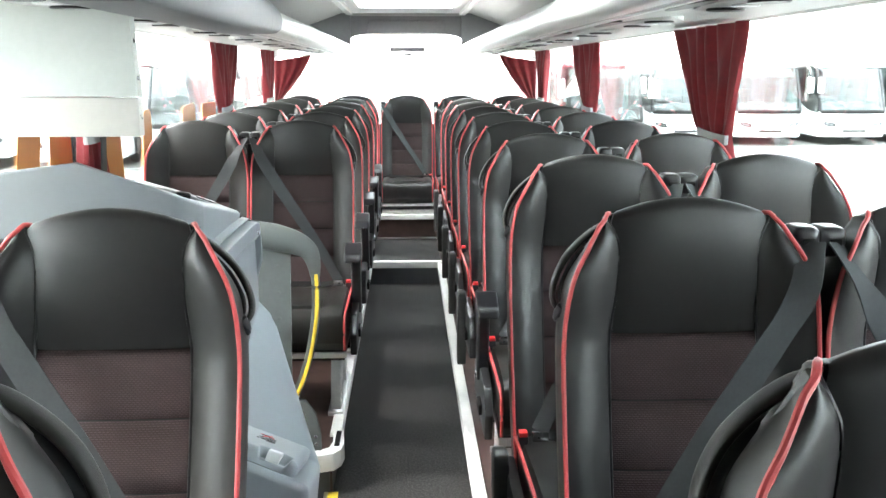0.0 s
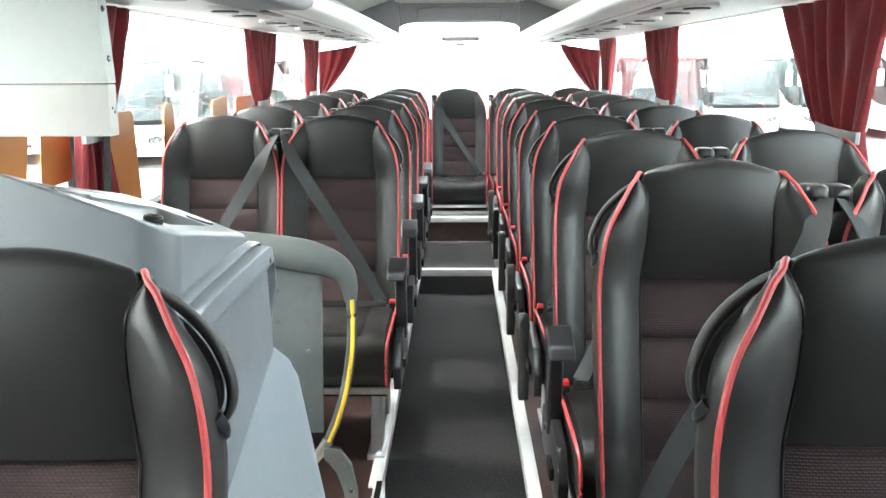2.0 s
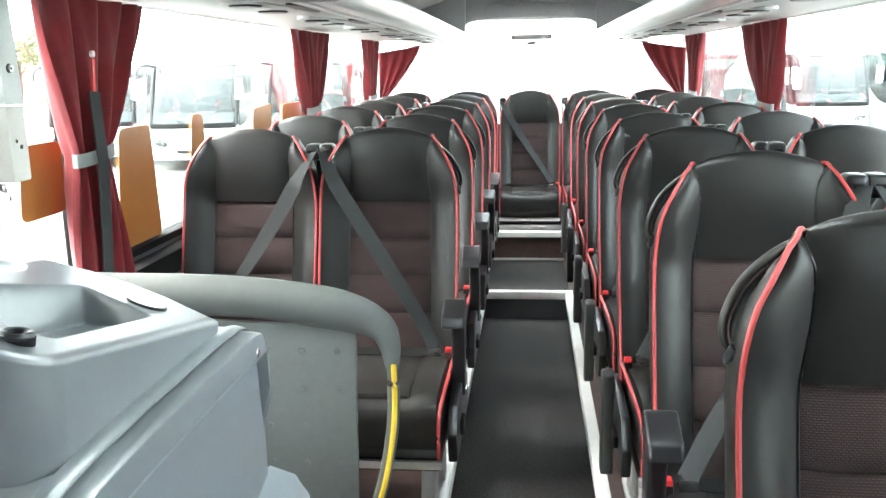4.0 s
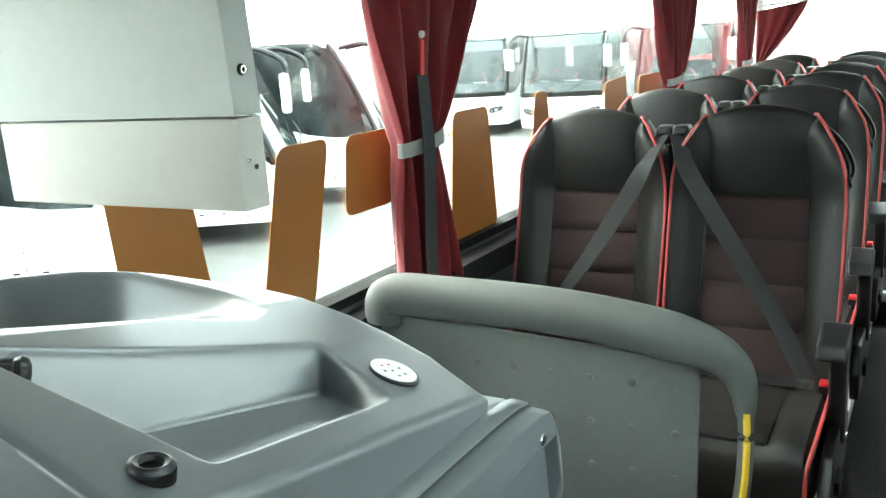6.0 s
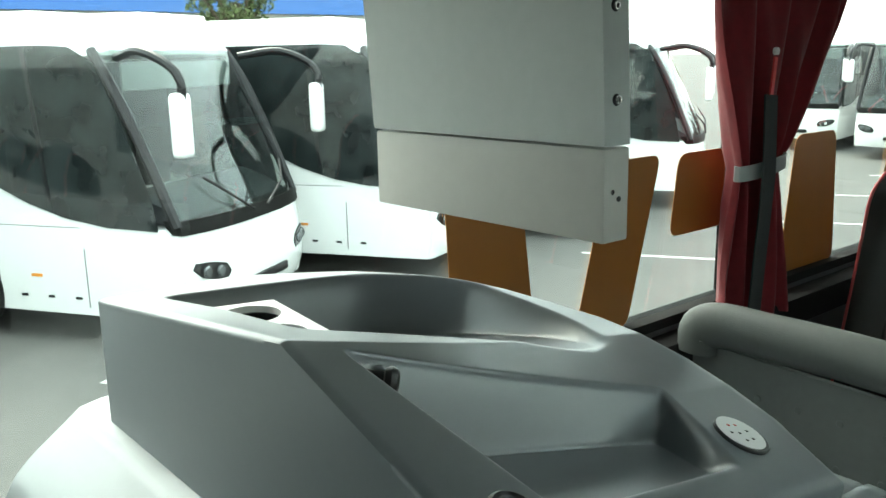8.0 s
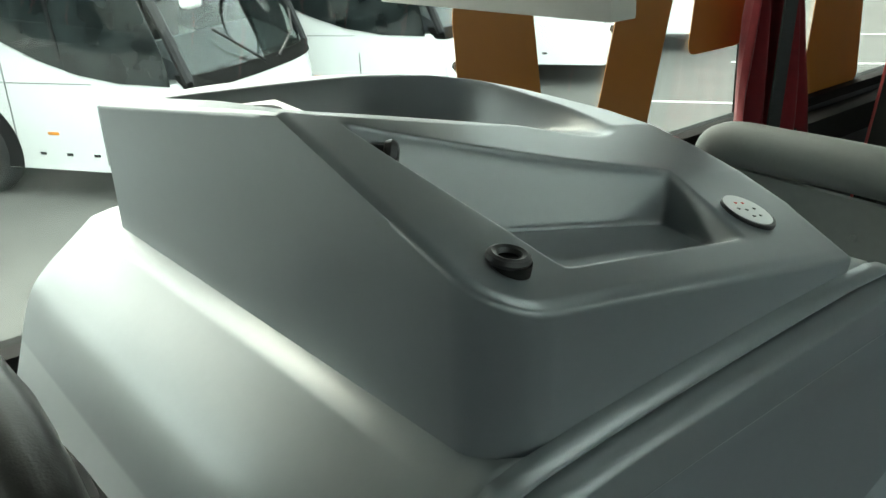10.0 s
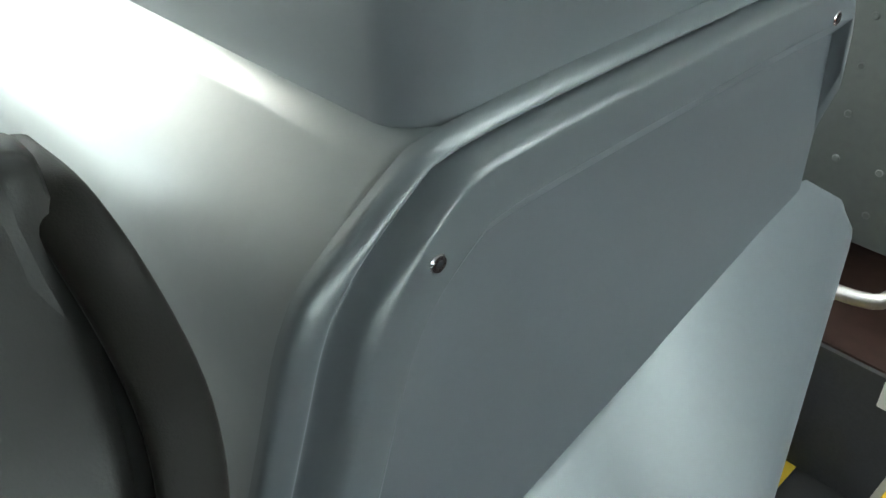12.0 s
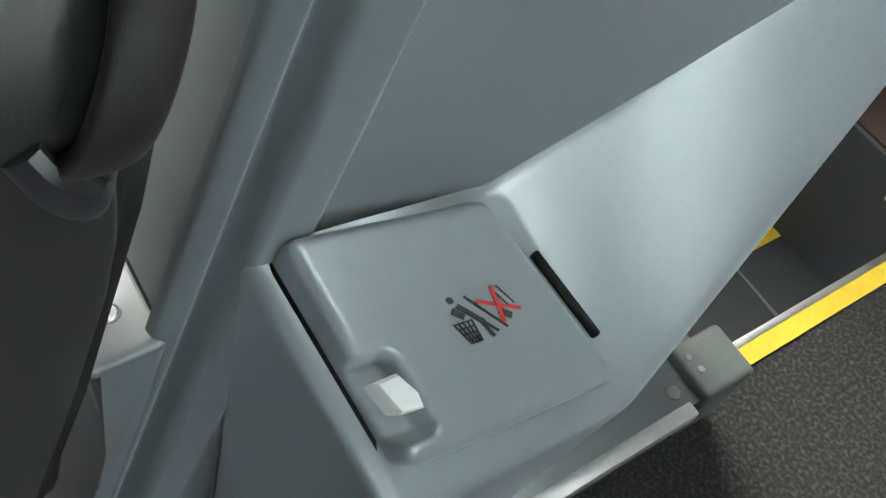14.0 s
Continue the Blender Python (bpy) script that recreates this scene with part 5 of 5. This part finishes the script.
def coach(paint, label):
    """A white touring coach, its nose at the origin and heading along +x, standing on z = 0."""
    c = thing("coach", (0, 0, 0), label, "coach", group="parked coaches")
    rings = []
    for f, w in ((0.0, -1.25), (0.9, -1.22), (1.0, -1.12), (1.0, 0.0), (1.0, 1.12), (0.9, 1.22), (0.0, 1.25)):
        rings.append([(x - 0.16 * abs(w / 1.25) ** 3 * (1 if x > -2 else -0.3) - (0.05 * (1 - f) if x > -2 else 0), w, z - (0.10 * (1 - f) if z > 3.1 else 0)) for x, z in SIDE])
    body = part("body", loft(rings), paint, c, angle=35)
    glass = [(-11.6, 3.08), (-11.6, 1.98), (-3.7, 1.98), (-3.0, 1.93), (-2.4, 1.72), (-1.9, 1.5), (-1.45, 1.36), (-0.95, 1.28), (-0.36, 1.26), (-0.42, 1.6), (-0.66, 2.3), (-0.92, 2.9), (-1.2, 3.06), (-1.5, 3.08)]
    for s in (-1, 1):
        sg = part("side_glass", prism(glass, 1, *sorted((s * 1.24, s * 1.262))), CGLASS, c, "dark tinted side glazing")
        for x in (-1.62, -2.75, -4.4, -6.1, -7.8, -9.5):
            part("glass_joint", prism([(x - 0.02, 1.5 if x > -2 else 1.99), (x + 0.02, 1.5 if x > -2 else 1.99), (x - 0.10, 3.07), (x - 0.16, 3.07)], 1, *sorted((s * 1.262, s * 1.268))), BLACK, sg)
        for poly in ([(-2.42, 0.42), (-2.40, 0.42), (-2.40, 1.70), (-2.42, 1.70)], [(-1.28, 0.42), (-1.265, 0.42), (-1.265, 1.05), (-1.28, 1.05)], [(-4.6, 1.26), (-1.3, 1.26), (-1.3, 1.27), (-4.6, 1.27)], [(-4.4, 0.42), (-4.385, 0.42), (-4.385, 1.26), (-4.4, 1.26)], [(-6.2, 0.42), (-6.185, 0.42), (-6.185, 1.26), (-6.2, 1.26)], [(-8.0, 0.42), (-7.985, 0.42), (-7.985, 1.26), (-8.0, 1.26)]):
            part("panel_joint", prism(poly, 1, *sorted((s * 1.235, s * 1.2525))), RACKD, c)
        for x in (-1.05, -1.4, -1.75, -2.1, -4.0, -4.8, -5.4):
            part("flap_catch", box((x - 0.04, s * 1.25 - 0.006, 0.50), (x + 0.04, s * 1.25 + 0.006, 0.53), 0.003), BLACK, c)
        part("marker_lamp", box((-1.98, s * 1.25 - 0.008, 0.72), (-1.84, s * 1.25 + 0.012, 0.755), 0.004), AMBER, c, "amber side marker")
        # black slab on the uncut body stands in for the shaded arch opening
        part("wheel_arch_shade", prism([(-3.0 + 0.62 * math.cos(a), 0.5 + 0.62 * math.sin(a)) for a in np.linspace(-0.25, math.pi + 0.25, 20)], 1, *sorted((s * 1.15, s * 1.256))), BLACK, c)
        wheel(c, -3.0, s * 1.14, s)
        wheel(c, -9.0, s * 1.14, s)
        lamp = lambda k, q, h: (0.115 - 0.20 * ((0.70 + 0.42 * k) / 1.235) ** 3.4 + h, s * (0.70 + 0.42 * k), 0.78 + 0.10 * math.sin(q) + 0.06 * k)
        shape = ((0, 0), (0.15, 0.9), (0.6, 1.4), (1.0, 1.0), (1.1, 0.2), (0.9, -0.7), (0.5, -1.2), (0.1, -0.8))
        hl = part("headlight", loft([[lamp(k, q, h) for k, q in shape] for h in (-0.06, 0.008)]), BLACK, c, "dark headlight cluster with round lenses")
        for k in (0.38, 0.78):
            part("lens", disc(lamp(k, 0.0, 0.004), (1, 0, 0), 0.062, 0.03, 14, bevel=0.012), LAMPG, hl)
        arm = smooth_curve([(-0.75, s * 1.12, 2.95), (-0.3, s * 1.35, 3.0), (0.12, s * 1.42, 2.8), (0.16, s * 1.42, 2.5)], 4)
        part("mirror_arm", tube(arm, 0.045, 8), BLACK, c)
        part("mirror", box((0.06, min(s * 1.31, s * 1.53), 2.02), (0.20, max(s * 1.31, s * 1.53), 2.62), 0.065, 4), PAINT, c, "white mirror casing")
    for s in (-1, 1):
        part("screen_pillar", tube(smooth_curve([(-0.16, s * 1.215, 1.30), (-0.42, s * 1.22, 1.95), (-0.72, s * 1.22, 2.6), (-0.98, s * 1.20, 3.03)], 4), 0.055, 8), BLACK, c, "black windscreen pillar")
    # windscreen: a bowed sheet in front of the raked face
    rings = []
    for f in np.linspace(0, 1, 9):
        x, z = 0.02 - 0.80 * f ** 1.1, 1.30 + 1.74 * f
        rings.append([(x - 0.20 * abs(u) ** 3 + 0.015, 1.235 * u, z) for u in np.linspace(-1, 1, 13)] + [(x - 0.20 * abs(u) ** 3 + 0.005, 1.225 * u, z) for u in np.linspace(1, -1, 13)])
    part("windscreen", loft(rings), WSCREEN, c, "curved greenish windscreen").visible_shadow = False
    rings = []
    for z, dx in ((1.22, 0.075), (1.30, 0.06), (1.36, 0.03)):
        rings.append([(dx - 0.18 * abs(u) ** 3, 1.22 * u, z) for u in np.linspace(-1, 1, 11)] + [(dx - 0.18 * abs(u) ** 3 - 0.2, 1.18 * u, z) for u in np.linspace(1, -1, 11)])
    part("screen_base", loft(rings), SHELL, c, "dark strip below the windscreen")
    rings = []
    for z, dx in ((0.34, 0.02), (0.5, 0.10), (0.75, 0.12), (1.0, 0.09), (1.22, 0.05)):
        rings.append([(dx - 0.20 * abs(u) ** 3.4, 1.235 * u, z) for u in np.linspace(-1, 1, 13)] + [(dx - 0.20 * abs(u) ** 3.4 - 0.3, 1.2 * u, z) for u in np.linspace(1, -1, 13)])
    part("front_panel", loft(rings), paint, c)
    part("grille", box((0.08, -0.45, 0.52), (0.135, 0.45, 0.62), 0.02), BLACK, c)
    for s in (-1, 1):
        part("wiper", tube([(0.08, s * 0.15, 1.33), (0.05, s * 0.55, 1.55), (-0.1, s * 0.8, 1.75)], 0.014, 6), BLACK, c)
    # driver's cab behind the windscreen
    dash = loft([[(-0.95, w, 1.3), (-0.95, w, 1.55), (-0.80, w, 1.62), (-0.45, w, 1.50), (-0.20, w, 1.36), (-0.20, w, 1.3)] for w in (-1.1, -0.4, 0.4, 1.1)])
    part("dashboard", dash, WALLD, c, "dark dashboard behind the windscreen")
    # dark panel added in place of the dim depth of the cab
    part("cab_dark_panel", box((-1.89, -1.2, 1.6), (-1.86, 1.2, 2.9), 0.01), WALLD, c)
    part("steering_wheel", torus((-0.98, 0.55, 1.70), (-0.55, 0, 0.83), 0.22, 0.018, 24, 8), BLACK, c)
    part("sun_blind", box((-0.83, -1.0, 2.62), (-0.80, 1.0, 2.90), 0.01), TIE, c, "pale roller blind behind the windscreen")
    for w in (-0.55, 0.55):
        cab = part("cab_seat", box((-1.75, w - 0.24, 1.45), (-1.60, w + 0.24, 2.15), 0.06, 3), LEATHER, c, "dark cab seat")
        part("headrest", box((-1.73, w - 0.13, 2.17), (-1.62, w + 0.13, 2.38), 0.04, 3), LEATHER, cab)
    part("roof_unit", box((-7.5, -0.85, 3.40), (-4.5, 0.85, 3.60), 0.08, 3), PAINT, c, "white roof air-conditioning unit")
    return c


COACH = coach(PAINT, "white touring coach with dark sweeping side windows, parked in the yard")
REDC = coach(PAINTR, "dark red touring coach parked in the yard")
base = (-8.63, 5.28)
COACH.matrix_basis = pose(base[0], base[1], GZ, 0, 0, 32)
for k in (1, 2, 3):
    copy_thing(COACH, pose(base[0] - 0.42 * k, base[1] + 3.5 * k, GZ, 0, 0, 32))
for x, y, a in ((-9.5, 24.3, -84), (-13.0, 25.2, -80), (-6.2, 24.6, -88), (7.4, 32.0, -91), (10.7, 32.5, -91), (14.0, 32.5, -92), (17.3, 32.5, -93), (20.6, 32.5, -93), (24.5, 30.5, -110)):
    copy_thing(COACH, pose(x, y, GZ, 0, 0, a))
REDC.matrix_basis = pose(-17.5, 20.5, GZ, 0, 0, 32)
copy_thing(REDC, pose(6.2, 26.5, GZ, 0, 0, -90))
# more coaches out of view, added as a bright reflection for the console
for x, y in ((-7.9, 0.6), (-7.5, -3.0), (-7.1, -6.6)):
    copy_thing(COACH, pose(x, y, GZ, 0, 0, 32))

hall = thing("depot_building", (0, 0, 0), "long cream depot hall with a blue sheet roof", "building")
part("wall", box((-95, 20, GZ), (-88, 95, 6.5)), CREAM, hall)
part("roof", prism([(-96, 6.5), (-87, 6.5), (-87.5, 8.8), (-95.5, 8.8)], 1, 18, 97), BLUE, hall, "blue sheet roof")
for k in range(9):
    part("window", box((-88.05, 24 + 8 * k, 1.0), (-87.95, 29 + 8 * k, 3.2)), CGLASS, hall)


def tree(name_seed, x, y, h):
    r = random.Random(name_seed)
    t = thing("tree", (x, y, GZ), "leafy tree behind the parked coaches", "tree", group="trees")
    trunk = tube([(0, 0, 0), (0.1, 0.05, h * 0.3), (0.0, 0.15, h * 0.6)], h * 0.03, 8)
    for k in range(6):
        a = k * 1.05
        tube([(0, 0.05, h * 0.35), (math.cos(a) * h * 0.13, math.sin(a) * h * 0.13, h * 0.55), (math.cos(a) * h * 0.24, math.sin(a) * h * 0.24, h * 0.75)], h * 0.012, 6, bm=trunk)
    part("trunk", trunk, BARK, t)
    vs, fs = [], []
    for _ in range(2600):
        a, b2 = r.uniform(0, 2 * math.pi), r.uniform(-1, 1)
        rad = r.uniform(0.45, 1.0) ** 0.5 * (0.75 + 0.25 * math.sin(3 * a + 5 * b2) * math.cos(2 * a))
        c = Vector((math.cos(a) * math.sqrt(1 - b2 * b2) * rad * h * 0.34, math.sin(a) * math.sqrt(1 - b2 * b2) * rad * h * 0.34, h * 0.68 + b2 * rad * h * 0.3))
        s = h * r.uniform(0.012, 0.03)
        u, v = Vector((r.uniform(-1, 1), r.uniform(-1, 1), r.uniform(-1, 1))), Vector((r.uniform(-1, 1), r.uniform(-1, 1), r.uniform(-1, 1)))
        i = len(vs)
        vs += [c + u * s, c + v * s, c - u * s * 0.8]
        fs.append((i, i + 1, i + 2))
    me = bpy.data.meshes.new("crown")
    me.from_pydata(vs, [], fs)
    me.materials.append(LEAF)
    ob = new("crown", me)
    ob.parent = t
    return t


tree(1, -54, 28.5, 11.0)
tree(2, -60, 62, 9.0)
tree(3, -40, 70, 7.0)
tree(4, -46, 76, 6.5)
